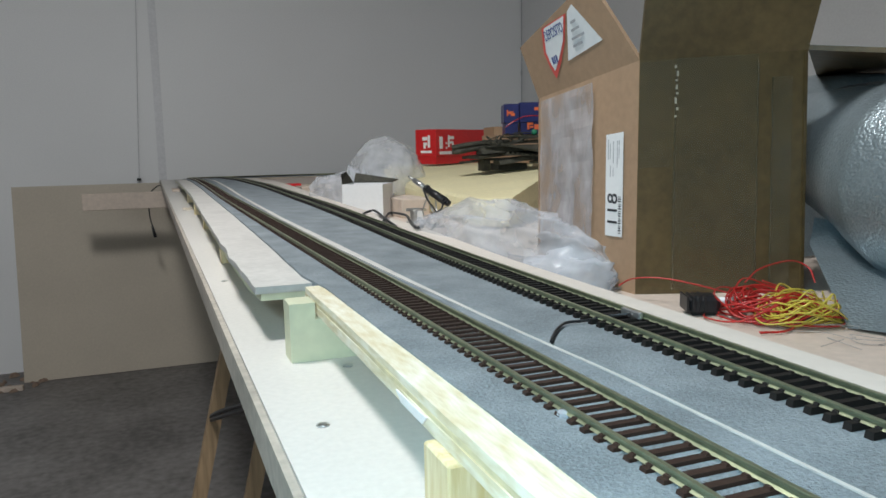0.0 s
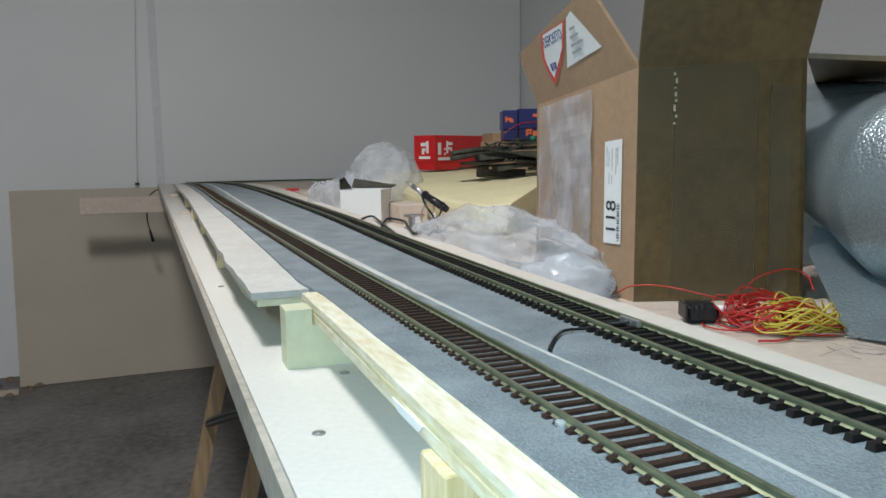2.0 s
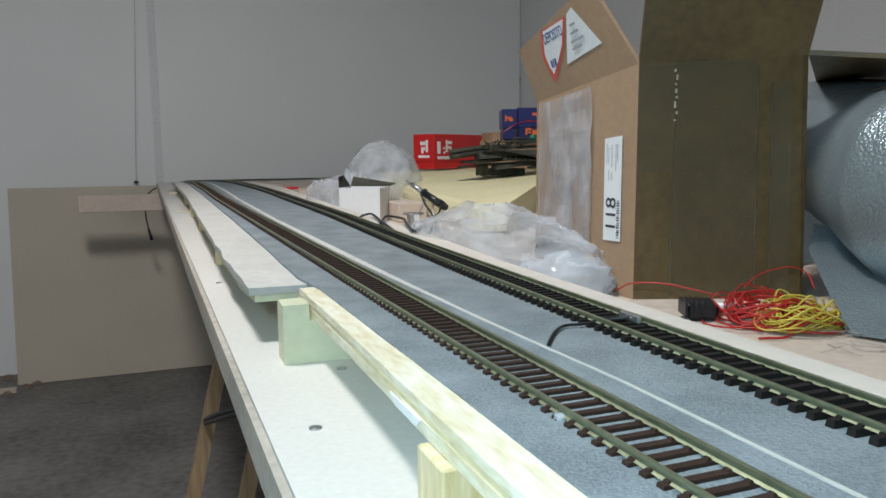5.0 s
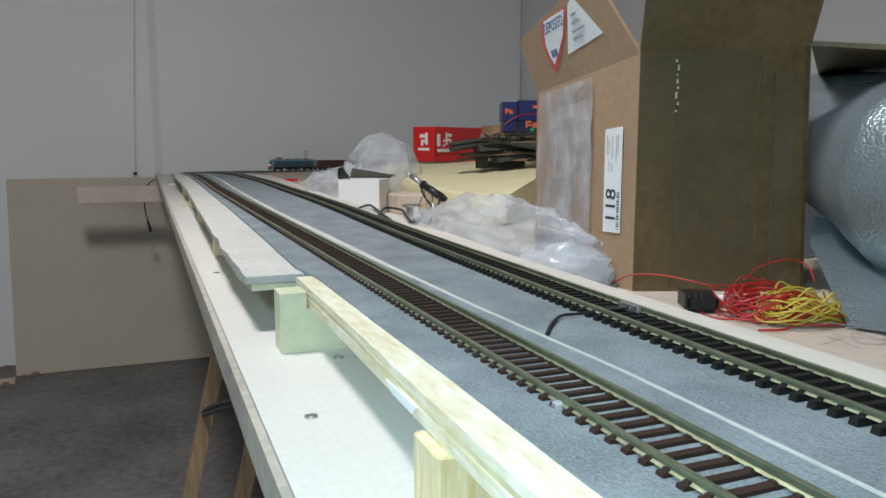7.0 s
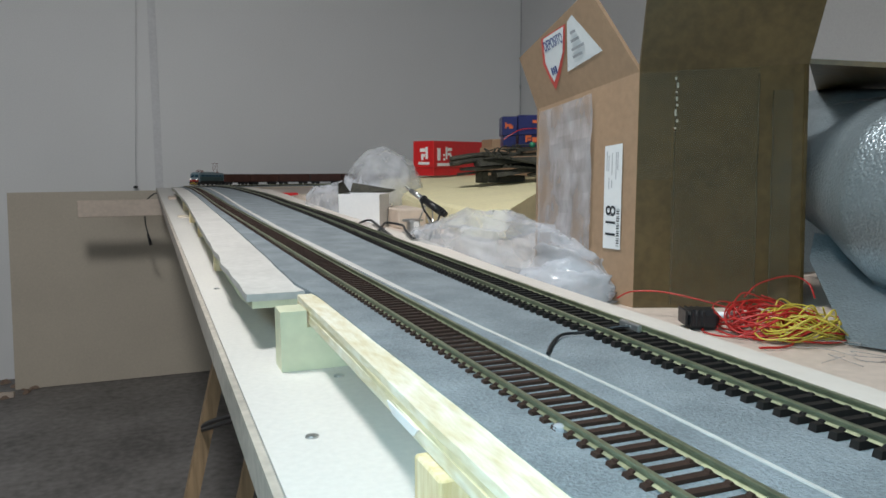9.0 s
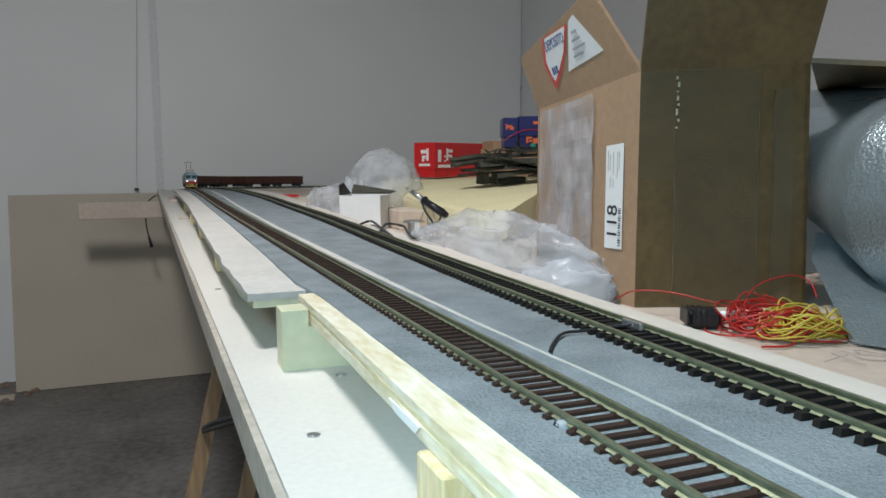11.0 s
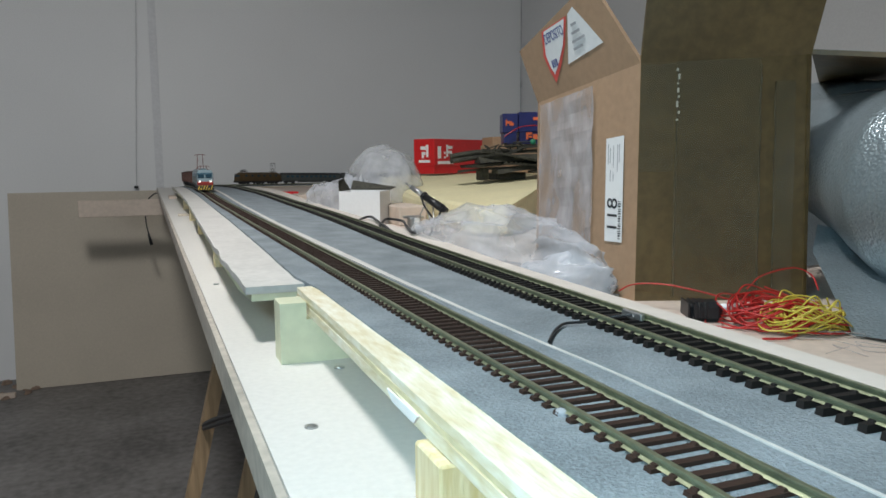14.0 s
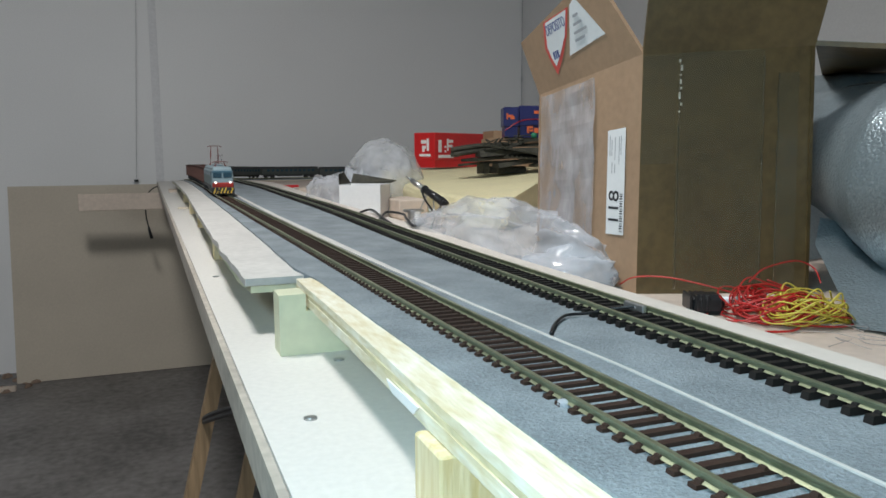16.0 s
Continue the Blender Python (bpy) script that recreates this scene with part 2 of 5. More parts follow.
def sweep(bm, pts, section, closed=True, caps=True):
    """Sweeps a section of (side, up) pairs along points, kept level."""
    pts = [Vector(p) for p in pts]
    rings = []
    for i, p in enumerate(pts):
        t = (pts[min(i + 1, len(pts) - 1)] - pts[max(i - 1, 0)]).normalized()
        side = t.cross(Vector((0, 0, 1)))
        side = side.normalized() if side.length > 1e-4 else Vector((1, 0, 0))
        up = side.cross(t)
        rings.append([bm.verts.new(p + side * a + up * b) for a, b in section])
    n = len(section)
    for r0, r1 in zip(rings, rings[1:]):
        for k in range(n if closed else n - 1):
            bm.faces.new((r0[k], r0[(k + 1) % n], r1[(k + 1) % n], r1[k]))
    if caps and closed and n > 2:
        bm.faces.new(rings[0][::-1])
        bm.faces.new(rings[-1])
    return bm


def tube(bm, pts, r, n=6):
    return sweep(bm, pts, [(r * math.cos(2 * math.pi * k / n), r * math.sin(2 * math.pi * k / n)) for k in range(n)])


def smooth_line(knots, steps=8):
    """A smooth line through the knots."""
    k = [Vector(p) for p in knots]
    k = [k[0] * 2 - k[1]] + k + [k[-1] * 2 - k[-2]]
    out = []
    for a, b, c, d in zip(k, k[1:], k[2:], k[3:]):
        for i in range(steps):
            t = i / steps
            out.append(0.5 * ((2 * b) + (c - a) * t + (2 * a - 5 * b + 4 * c - d) * t * t + (3 * b - a - 3 * c + d) * t ** 3))
    out.append(k[-2])
    return out


def cyl(bm, r, z0, z1, n=16, m=None, r2=None):
    res = bmesh.ops.create_cone(bm, cap_ends=True, segments=n, radius1=r, radius2=r if r2 is None else r2, depth=z1 - z0)
    bmesh.ops.transform(bm, matrix=(m or Matrix()) @ Matrix.Translation((0, 0, (z0 + z1) / 2)), verts=res["verts"])
    return bm


def lettering(text, size, m, mat, name, parent, label=""):
    cu = bpy.data.curves.new(name, "FONT")
    cu.body, cu.size, cu.extrude, cu.align_x, cu.align_y = text, size, 0.0001, "CENTER", "CENTER"
    tmp = new("lettering_source", cu)
    me = bpy.data.meshes.new_from_object(tmp.evaluated_get(bpy.context.evaluated_depsgraph_get()))
    bpy.data.objects.remove(tmp)
    me.materials.clear()
    me.materials.append(mat)
    ob = new(name, me)
    ob.parent = parent
    ob.matrix_basis = m
    if label:
        ob["label"] = label
    return ob


# ---------- the room ----------
T = 0.75          # table top
W, E, S, N, H = -5.5, 1.68, -5.0, 3.3, 4.2


def structure(name, bm, mat, label, cat):
    return tagged(part(name, bm, mat), label, cat, kind="structure")


structure("floor", boxes((W - 0.2, E + 0.2, S - 0.2, N + 0.2, -0.1, 0.0)), M_FLOOR, "dark grey bare concrete floor with faint stains", "floor")
structure("wall_north", boxes((W - 0.2, E + 0.2, N, N + 0.2, 0, H)), M_WALL, "plain light grey painted wall", "wall")
structure("wall_east", boxes((E, E + 0.2, S, N, 0, H)), M_WALL, "plain light grey painted wall", "wall")
structure("wall_south", boxes((W - 0.2, -4.65, S - 0.2, S, 0, H), (-2.35, E + 0.2, S - 0.2, S, 0, H), (-4.65, -2.35, S - 0.2, S, 0, 1.6), (-4.65, -2.35, S - 0.2, S, 3.2, H)), M_FARWALL, "unseen dark hall wall with an added gap for the fill lamp", "wall")
structure("wall_west", boxes((W - 0.2, W, S, N, 0, H)), M_FARWALL, "unseen hall wall, coloured dark to cut bounced light", "wall")
structure("ceiling", boxes((W - 0.2, E + 0.2, S - 0.2, N + 0.2, H, H + 0.1)), M_CEIL, "plain unseen ceiling, coloured dark to cut bounced light", "ceiling")
structure("trim", boxes((0.012, 0.042, N - 0.006, N - 0.0005, 0, H)), M_JOINT, "narrow vertical joint strip between wall panels", "trim")


def tube_light(label, x, y, z, mat):
    """A hung batten with a glowing tube; the lamp object gives its light."""
    t = thing("ceiling_light", label, "ceiling light", )
    part("housing", boxes((x - 0.07, x + 0.07, y - 0.35, y + 0.35, z + 0.06, z + 0.12), bev=0.008), M_CEIL, t)
    bm = bmesh.new()
    cyl(bm, 0.013, -0.30, 0.30, 12, pose(x, y, z + 0.04, 90, 0, 0))
    part("tube", bm, mat, t, "glowing white fluorescent tube")
    for dy in (-0.26, 0.26):
        part("hanger", boxes((x - 0.005, x + 0.005, y + dy - 0.005, y + dy + 0.005, z + 0.12, H)), M_METAL, t, "thin steel hanger")


tube_light("hung batten with a glowing cool white tube", -0.20, 0.58, 2.02, M_TUBE)

# ---------- table ----------
def slab(poly, z0, z1):
    """A level slab over a plan outline."""
    return prism([(x, y, z0) for x, y in poly], z1 - z0)


EDGE_N, EDGE_F = 0.0430, 0.0155   # the table's open edge at its near and far end
table = thing("table", "long trestle table of white boards with a raw wooden edge", "table")
part("table_top", slab([(EDGE_N, -0.5), (0.215, -0.5), (0.215, 3.15), (EDGE_F, 3.15)], T - 0.004, T), M_TOP, table, "worn white melamine surface with screw holes")
part("rear_top", boxes((0.2155, 1.62, -0.5, 3.15, T - 0.004, T)), M_TABLE, table, "pinkish raw board surface")
part("core", slab([(EDGE_N + 0.002, -0.498), (1.618, -0.498), (1.618, 3.148), (EDGE_F + 0.002, 3.148)], T - 0.0195, T - 0.0045), M_EDGE, table, "raw chipboard core")
part("edge_band", slab([(EDGE_N - 0.0035, -0.5), (EDGE_N - 0.0003, -0.5), (EDGE_F - 0.0003, 3.15), (EDGE_F - 0.0035, 3.15)], T - 0.0192, T - 0.0010), M_DARKEDGE, table, "scuffed grey edge band")
part("under_frame", boxes((0.085, 1.60, -0.48, 3.13, T - 0.0313, T - 0.0197)), M_EDGE, table, "raw wooden frame under the top")


def trestle(x, y, lab):
    """Splayed legs under a short beam, with a strap between the outer pair."""
    t = thing("trestle", lab, "trestle", "trestles under the table")
    part("beam", boxes((x + 0.05, x + 0.11, y - 0.16, y + 0.16, T - 0.095, T - 0.0315), bev=0.003), M_LEG, t)
    for dy, x0, x1 in ((0.11, 0.055, -0.115), (-0.115, 0.105, -0.055), (0.11, 0.10, 0.27), (-0.115, 0.10, 0.25)):
        bm = bmesh.new()
        sweep(bm, [(x + x0, y + dy, T - 0.045), (x + x1, y + dy * 0.9, 0.0)], [(-0.010, -0.012), (0.010, -0.012), (0.010, 0.012), (-0.010, 0.012)])
        part("leg", bm, M_LEG, t)
    for dz in (0.0, -0.012):
        bm = bmesh.new()
        tube(bm, smooth_line([(x - 0.037, y + 0.122, 0.360 + dz * 0.35), (x - 0.020, y + 0.03, 0.402 + dz * 0.8), (x + 0.022, y - 0.10, 0.455 + dz * 0.7)]), 0.0045)
        part("strap", bm, M_BLACK, t, "black rubber strap between the legs")
    return t


trestle(0.10, 1.30, "brown wooden trestle with splayed legs and a black strap")
trestle(1.15, 1.30, "brown wooden trestle with splayed legs under the table")
trestle(0.55, 2.55, "brown wooden trestle standing in the shade under the table")

# holes and marks in the white board
for x, y in ((0.0551, 0.2812), (0.0838, 0.3575), (0.0479, 0.6423)):
    bm = bmesh.new()
    cyl(bm, 0.0026, 0, 0.0006, 14, pose(x, y, T))
    cyl(bm, 0.0018, 0.0006, 0.0009, 10, pose(x, y, T))
    tagged(part("screw", bm, M_METAL), "dark countersunk screw head in the white board", "screw", "screws in the table")

# leaning sheet and batten by the wall
panel = thing("leaning_board", "large off-white sheet board leaning against the wall", "board")
bm = prism([(-0.515, 3.14, 0.0), (0.45, 3.14, 0.0), (0.45, 3.25, 0.735), (-0.515, 3.25, 0.735)], 0.012)
part("sheet", bm, M_PANEL, panel)
tagged(part("cross_batten", boxes((-0.246, 0.60, 2.87, 2.89, 0.660, T - 0.0315), bev=0.002), M_BATTEN), "pale wooden batten sticking out from under the table", "batten")

# ---------- track lines ----------
FRONT = [(-0.45, 0.1135), (0.1, 0.1130), (0.3, 0.1120), (0.55, 0.1105), (0.9, 0.1075), (1.3, 0.1055), (2.56, 0.105)]
BACK = [(-0.45, 0.168), (0.1, 0.180), (0.3, 0.184), (0.59, 0.193), (0.88, 0.207), (1.43, 0.216), (1.9, 0.209), (2.46, 0.199), (2.583, 0.1975)]


def rail_top(y):
    """Height of the rail tops: a raised line that comes down at the far end."""
    return float(np.interp(y, [-0.5, 1.3, 1.6, 2.0, 2.4, 2.75, 3.07], [0.786, 0.786, 0.788, 0.787, 0.780, 0.770, 0.760]))


def make_line(knots, radius, far_x, r_end, y_end):
    """Points from the near end, round the far bend and away behind the clutter."""
    pts = []
    ks = np.array(knots)
    ys0 = float(ks[-1, 0])
    for y in np.arange(ks[0, 0], ks[-1, 0], 0.01):
        w = [float(np.interp(y + o, ks[:, 0], ks[:, 1])) for o in np.linspace(-0.15, 0.15, 7)]
        pts.append((sum(w) / 7, float(y)))
    x0 = pts[-1][0]
    for a in np.linspace(0, math.pi / 2, 60)[1:]:
        pts.append((x0 + radius * (1 - math.cos(a)), ys0 + radius * math.sin(a)))
    for x in np.arange(x0 + radius + 0.01, far_x, 0.01):
        pts.append((float(x), ys0 + radius))
    for a in np.linspace(0, math.pi / 2, 60):
        pts.append((far_x + r_end * math.sin(a), ys0 + radius - r_end * (1 - math.cos(a))))
    ye = pts[-1][1]
    for y in np.arange(ye - 0.01, y_end, -0.01):
        pts.append((pts[-1][0], float(y)))
    return [Vector((x, y, rail_top(y) if x < 0.6 else 0.760)) for x, y in pts]


class Line:
    def __init__(self, pts):
        self.p = np.array([tuple(v) for v in pts])
        self.s = np.concatenate([[0], np.cumsum(np.linalg.norm(np.diff(self.p, axis=0), axis=1))])

    def at(self, s):
        return Vector([float(np.interp(s, self.s, self.p[:, k])) for k in range(3)])


P_OUT = make_line(FRONT, 0.507, 1.12, 0.42, 0.0)
P_IN = make_line(BACK, 0.42, 1.12, 0.35, -0.45)
OUT, INN = Line(P_OUT), Line(P_IN)
RAIL = [(-0.0006, 0), (0.0006, 0), (0.0007, -0.0002), (0.0007, -0.0007), (0.0003, -0.0010), (0.0003, -0.0019), (0.0012, -0.0024), (-0.0012, -0.0024), (-0.0003, -0.0019), (-0.0003, -0.0010), (-0.0007, -0.0007), (-0.0007, -0.0002)]


def offset(pts, d, dz=0.0):
    out = []
    for i, p in enumerate(pts):
        t = pts[min(i + 1, len(pts) - 1)] - pts[max(i - 1, 0)]
        s = Vector((t.y, -t.x, 0)).normalized()
        out.append(p + s * d + Vector((0, 0, dz)))
    return out


def sleeper_bm(bm, m=None, half=0.0125):
    """A tapered sleeper with two rail chairs; its top at z = 0."""
    L, w, h = half, 0.00125, 0.0022
    v = [bm.verts.new(p) for p in ((-L, -w - 0.0002, -h), (L, -w - 0.0002, -h), (L, w + 0.0002, -h), (-L, w + 0.0002, -h),
                                   (-L + 0.0004, -w, 0), (L - 0.0004, -w, 0), (L - 0.0004, w, 0), (-L + 0.0004, w, 0))]
    vs = list(v)
    for q in ((0, 1, 5, 4), (1, 2, 6, 5), (2, 3, 7, 6), (3, 0, 4, 7), (4, 5, 6, 7)):
        bm.faces.new([v[k] for k in q])
    for x in (-0.0098, -0.0067, 0.0067, 0.0098):
        a = [bm.verts.new(p) for p in ((x - 0.0007, -0.001, 0), (x + 0.0007, -0.001, 0), (x + 0.0007, 0.001, 0), (x - 0.0007, 0.001, 0),
                                       (x - 0.0004, -0.0008, 0.0007), (x + 0.0004, -0.0008, 0.0007), (x + 0.0004, 0.0008, 0.0007), (x - 0.0004, 0.0008, 0.0007))]
        vs += a
        for q in ((0, 1, 5, 4), (1, 2, 6, 5), (2, 3, 7, 6), (3, 0, 4, 7), (4, 5, 6, 7)):
            bm.faces.new([a[k] for k in q])
    if m is not None:
        for k in vs:
            k.co = m @ k.co
    return bm


def track(pts, line, label, mat, pitch, phase):
    t = thing("railway_track", label, "model track", "model railway tracks")
    for s in (-1, 1):
        bm = bmesh.new()
        sweep(bm, offset(pts, s * 0.0089), RAIL)
        part("rail", bm, M_RAIL, t, "tarnished nickel silver rail")
    return t


front_track = track(P_OUT, OUT, "model railway track with brown sleepers on grey roadbed", M_SLEEPER, 0.0066, 0)
back_track = track(P_IN, INN, "model railway track with black sleepers on grey roadbed", M_SLEEPERB, 0.0066, 0)

# ---------- raised roadbed ----------
ys = [float(v) for v in np.arange(-0.45, 2.57, 0.03)]
RB = -0.0046      # roadbed surface under the rail tops


def strip_mesh(left, right, top, thick, wob=0.0, sd=0.0, y0=-0.45, y1=2.56):
    """A long level board between two edges given by (y, x) knots."""
    bm = bmesh.new()
    la, ra = np.array(left), np.array(right)
    rings = []
    for y in np.arange(y0, y1 + 0.001, 0.012):
        y = float(min(y, y1))
        xl = float(np.interp(y, la[:, 0], la[:, 1])) + wob * noise.noise((y * 22 + sd, sd, 0))
        xr = float(np.interp(y, ra[:, 0], ra[:, 1]))
        z = rail_top(y) + top
        rings.append([bm.verts.new(c) for c in ((xl, y, z - thick), (xl + wob * 0.4 * noise.noise((y * 60, 3, sd)), y, z), (xr, y, z), (xr, y, z - thick))])
    for a, b in zip(rings, rings[1:]):
        for k in range(4):
            bm.faces.new((a[k], a[(k + 1) % 4], b[(k + 1) % 4], b[k]))
    bm.faces.new(rings[0])
    bm.faces.new(rings[-1][::-1])
    return bm


SEAM = [(-0.45, 0.136), (0.13, 0.1368), (0.20, 0.1372), (0.25, 0.1348), (0.31, 0.1322), (0.42, 0.1288), (0.55, 0.1262), (0.85, 0.1246), (1.15, 0.1275), (1.84, 0.136), (2.5, 0.141)]
SEAM_R = [(-0.45, 0.1374), (0.13, 0.1383), (0.20, 0.1387), (0.25, 0.1364), (0.31, 0.1344), (0.42, 0.1330), (0.59, 0.1325), (0.84, 0.1302), (1.155, 0.1327), (1.84, 0.1412), (2.5, 0.146)]
RIGHT = [(-0.45, 0.222), (0.22, 0.226), (0.35, 0.228), (0.47, 0.231), (0.70, 0.247), (1.1, 0.255), (1.84, 0.285), (2.3, 0.29)]
GREYR = [(-0.45, 0.186), (0.1, 0.196), (0.3, 0.200), (0.59, 0.209), (0.88, 0.223), (1.43, 0.232), (1.9, 0.226), (2.5, 0.217)]
GREYL = [(-0.45, 0.0865), (0.2, 0.0850), (0.40, 0.0835), (0.45, 0.079), (0.6, 0.0815), (0.9, 0.084), (1.3, 0.085), (2.3, 0.083)]
shift = lambda ks, d: [(y, x + d) for y, x in ks]

sub = thing("roadbed_board", "long raised plywood board carrying the tracks on blocks", "plywood board")
LEFT = [(-0.45, 0.0735), (0.2, 0.0728), (0.3, 0.0738), (0.44, 0.0742)]
INNER = [(-0.45, 0.1365), (0.2, 0.1370), (0.25, 0.1346), (0.44, 0.1280)]
part("board", strip_mesh(LEFT, INNER, RB + 0.0004, 0.0030, 0.0004, 1, y1=0.425), M_PLY, sub, "pale plywood face with a chipped edge")
part("core_ply", strip_mesh(shift(LEFT, -0.0001), shift(INNER, -0.0005), RB - 0.0027, 0.0018, 0.0004, 7, y1=0.425), M_PLYDARK, sub, "darker plywood core layer")
part("lower_ply", strip_mesh(shift(LEFT, -0.0004), shift(INNER, -0.0005), RB - 0.0046, 0.0043, 0.0005, 12, y1=0.425), M_PLY, sub, "pale lower plywood layer")
part("far_board", strip_mesh([(0.425, 0.049), (0.53, 0.047), (0.69, 0.048), (0.98, 0.051), (1.36, 0.056), (1.9, 0.054), (2.3, 0.056)], shift(SEAM, -0.004), RB - 0.0003, 0.0042, 0.0018, 5, y0=0.428), M_WHITEFOAM, sub, "white board with ragged broken edge")
part("far_lower_board", strip_mesh([(0.425, 0.0505), (0.53, 0.0485), (0.69, 0.0495), (0.98, 0.0525), (1.36, 0.0575), (1.9, 0.0555), (2.3, 0.0575)], shift(SEAM, -0.004), RB - 0.0048, 0.0040, 0.0022, 15, y0=0.4295), M_BLOCK, sub, "greenish lower board layer")
part("rear_board", strip_mesh(shift(SEAM, -0.003), RIGHT, RB - 0.0027, 0.009, 0.0, 9), M_CARDWHITE, sub, "white rear board beside the tracks")
rb = thing("roadbed", "grey speckled felt roadbed strips under the tracks", "roadbed")
part("front_strip", strip_mesh(GREYL, SEAM, RB + 0.0012, 0.0035, 0.0004, 2), M_ROAD, rb)
part("rear_strip", strip_mesh(SEAM_R, GREYR, RB, 0.0023, 0.0004, 3), M_ROAD, rb)
part("seam", strip_mesh(shift(SEAM, 0.0002), shift(SEAM_R, -0.0002), RB + 0.0016, 0.004, 0.0004, 4), M_WHITEFOAM, rb, "raised white seam between the strips")

# far loop deck
deck = thing("far_deck", "curved grey roadbed of the far loop on a wooden base", "roadbed")
for pts, nm in ((P_OUT, "outer_bed"), (P_IN, "inner_bed")):
    q = pts[296:]
    bm = bmesh.new()
    sweep(bm, offset(q, 0, -0.0046), [(-0.028, -0.003), (-0.027, 0), (0.027, 0), (0.028, -0.003)])
    part(nm, bm, M_ROAD, deck, "grey felt roadbed")
    bm = bmesh.new()
    rings = []
    for l, r in zip(offset(q, -0.033, -0.0079), offset(q, 0.033, -0.0079)):
        rings.append([bm.verts.new(c) for c in (l, r, (r.x, r.y, T + 0.0002), (l.x, l.y, T + 0.0002))])
    for a, b in zip(rings, rings[1:]):
        for k in range(4):
            bm.faces.new((a[k], a[(k + 1) % 4], b[(k + 1) % 4], b[k]))
    bm.faces.new(rings[0])
    bm.faces.new(rings[-1][::-1])
    part("base", bm, M_EDGE, deck, "raw wooden base")

# blocks and posts that carry the board
def support(name, bm, mat, label):
    return tagged(part(name, bm, mat), label, "support block", "supports under the roadbed")


zb = rail_top(0.3) + RB - 0.0092
support("support_block", prism([(0.0585, 0.374, T), (0.128, 0.374, T), (0.128, 0.374, zb - 0.0003), (0.0717, 0.374, zb - 0.0003), (0.0717, 0.374, 0.7805), (0.0585, 0.374, 0.7805)], -0.018), M_BLOCK, "pale greenish wooden block under the raised board")
support("support_post", boxes((0.0690, 0.0850, 0.180, 0.2005, T, zb - 0.0003), bev=0.0007), M_PINE, "short pale pine post under the raised board")
for y, x0 in ((0.755, 0.054), (1.10, 0.058), (1.36, 0.058), (1.7, 0.060)):
    support("support_block", boxes((x0, x0 + 0.05, y - 0.009, y + 0.009, T, rail_top(y) + RB - 0.0107), bev=0.0006), M_PINE, "small pine block under the ragged white board")

# ---------- the big cardboard box ----------
def quad_patch(c, u0, u1, v0, v1, off, n=1, wob=0.0):
    """A patch on a four-cornered face (c: 00, 10, 11, 01), lifted by off."""
    p = [Vector(q) for q in c]
    nrm = (p[1] - p[0]).cross(p[3] - p[0]).normalized()
    bm = bmesh.new()
    g = []
    for i in range(n + 1):
        row = []
        for j in range(n + 1):
            u, v = u0 + (u1 - u0) * i / n, v0 + (v1 - v0) * j / n
            q = p[0].lerp(p[1], u).lerp(p[3].lerp(p[2], u), v)
            row.append(bm.verts.new(q + nrm * (off + wob * (0.5 + 0.5 * noise.noise((u * 9, v * 11, 2))))))
        g.append(row)
    for i in range(n):
        for j in range(n):
            bm.faces.new((g[i][j], g[i + 1][j], g[i + 1][j + 1], g[i][j + 1]))
    return bm


def sheet(poly, thick, nsub=6, wob=0.0):
    """A card panel with two skins and a slightly uneven surface."""
    p = [Vector(q) for q in poly]
    n = (p[1] - p[0]).cross(p[3] - p[0]).normalized()
    bm = bmesh.new()
    skins = []
    for s in (0, 1):
        g = []
        for i in range(nsub + 1):
            row = []
            for j in range(nsub + 1):
                u, v = i / nsub, j / nsub
                q = p[0].lerp(p[1], u).lerp(p[3].lerp(p[2], u), v)
                edge = 16 * u * (1 - u) * v * (1 - v)
                row.append(bm.verts.new(q - n * (s * thick) + n * wob * edge * noise.noise((u * 3.1 + p[0].x * 40, v * 2.7, p[0].y * 30))))
            g.append(row)
        for i in range(nsub):
            for j in range(nsub):
                bm.faces.new((g[i][j], g[i + 1][j], g[i + 1][j + 1], g[i][j + 1]))
        skins.append(g)
    a, b = skins
    m = nsub
    for k in range(m):
        bm.faces.new((a[k][0], a[k + 1][0], b[k + 1][0], b[k][0]))
        bm.faces.new((a[k][m], a[k + 1][m], b[k + 1][m], b[k][m]))
        bm.faces.new((a[0][k], a[0][k + 1], b[0][k + 1], b[0][k]))
        bm.faces.new((a[m][k], a[m][k + 1], b[m][k + 1], b[m][k]))
    return bm


bA, bB, bC, bD = (0.3185, 0.447, T), (0.433, 0.404, T), (0.437, 0.557, T), (0.315, 0.588, T)
tA, tB, tC, tD = (0.3190, 0.447, 0.9155), (0.428, 0.405, 0.9205), (0.432, 0.557, 0.915), (0.315, 0.587, 0.8985)
carton = thing("cardboard_box", "large open brown cardboard box with labels and packing tape", "cardboard box")
def in_plane(q, a, b, c):
    """q moved onto the plane of a, b and c."""
    q, a, b, c = Vector(q), Vector(a), Vector(b), Vector(c)
    n = (b - a).cross(c - a).normalized()
    return tuple(q - n * (q - a).dot(n))


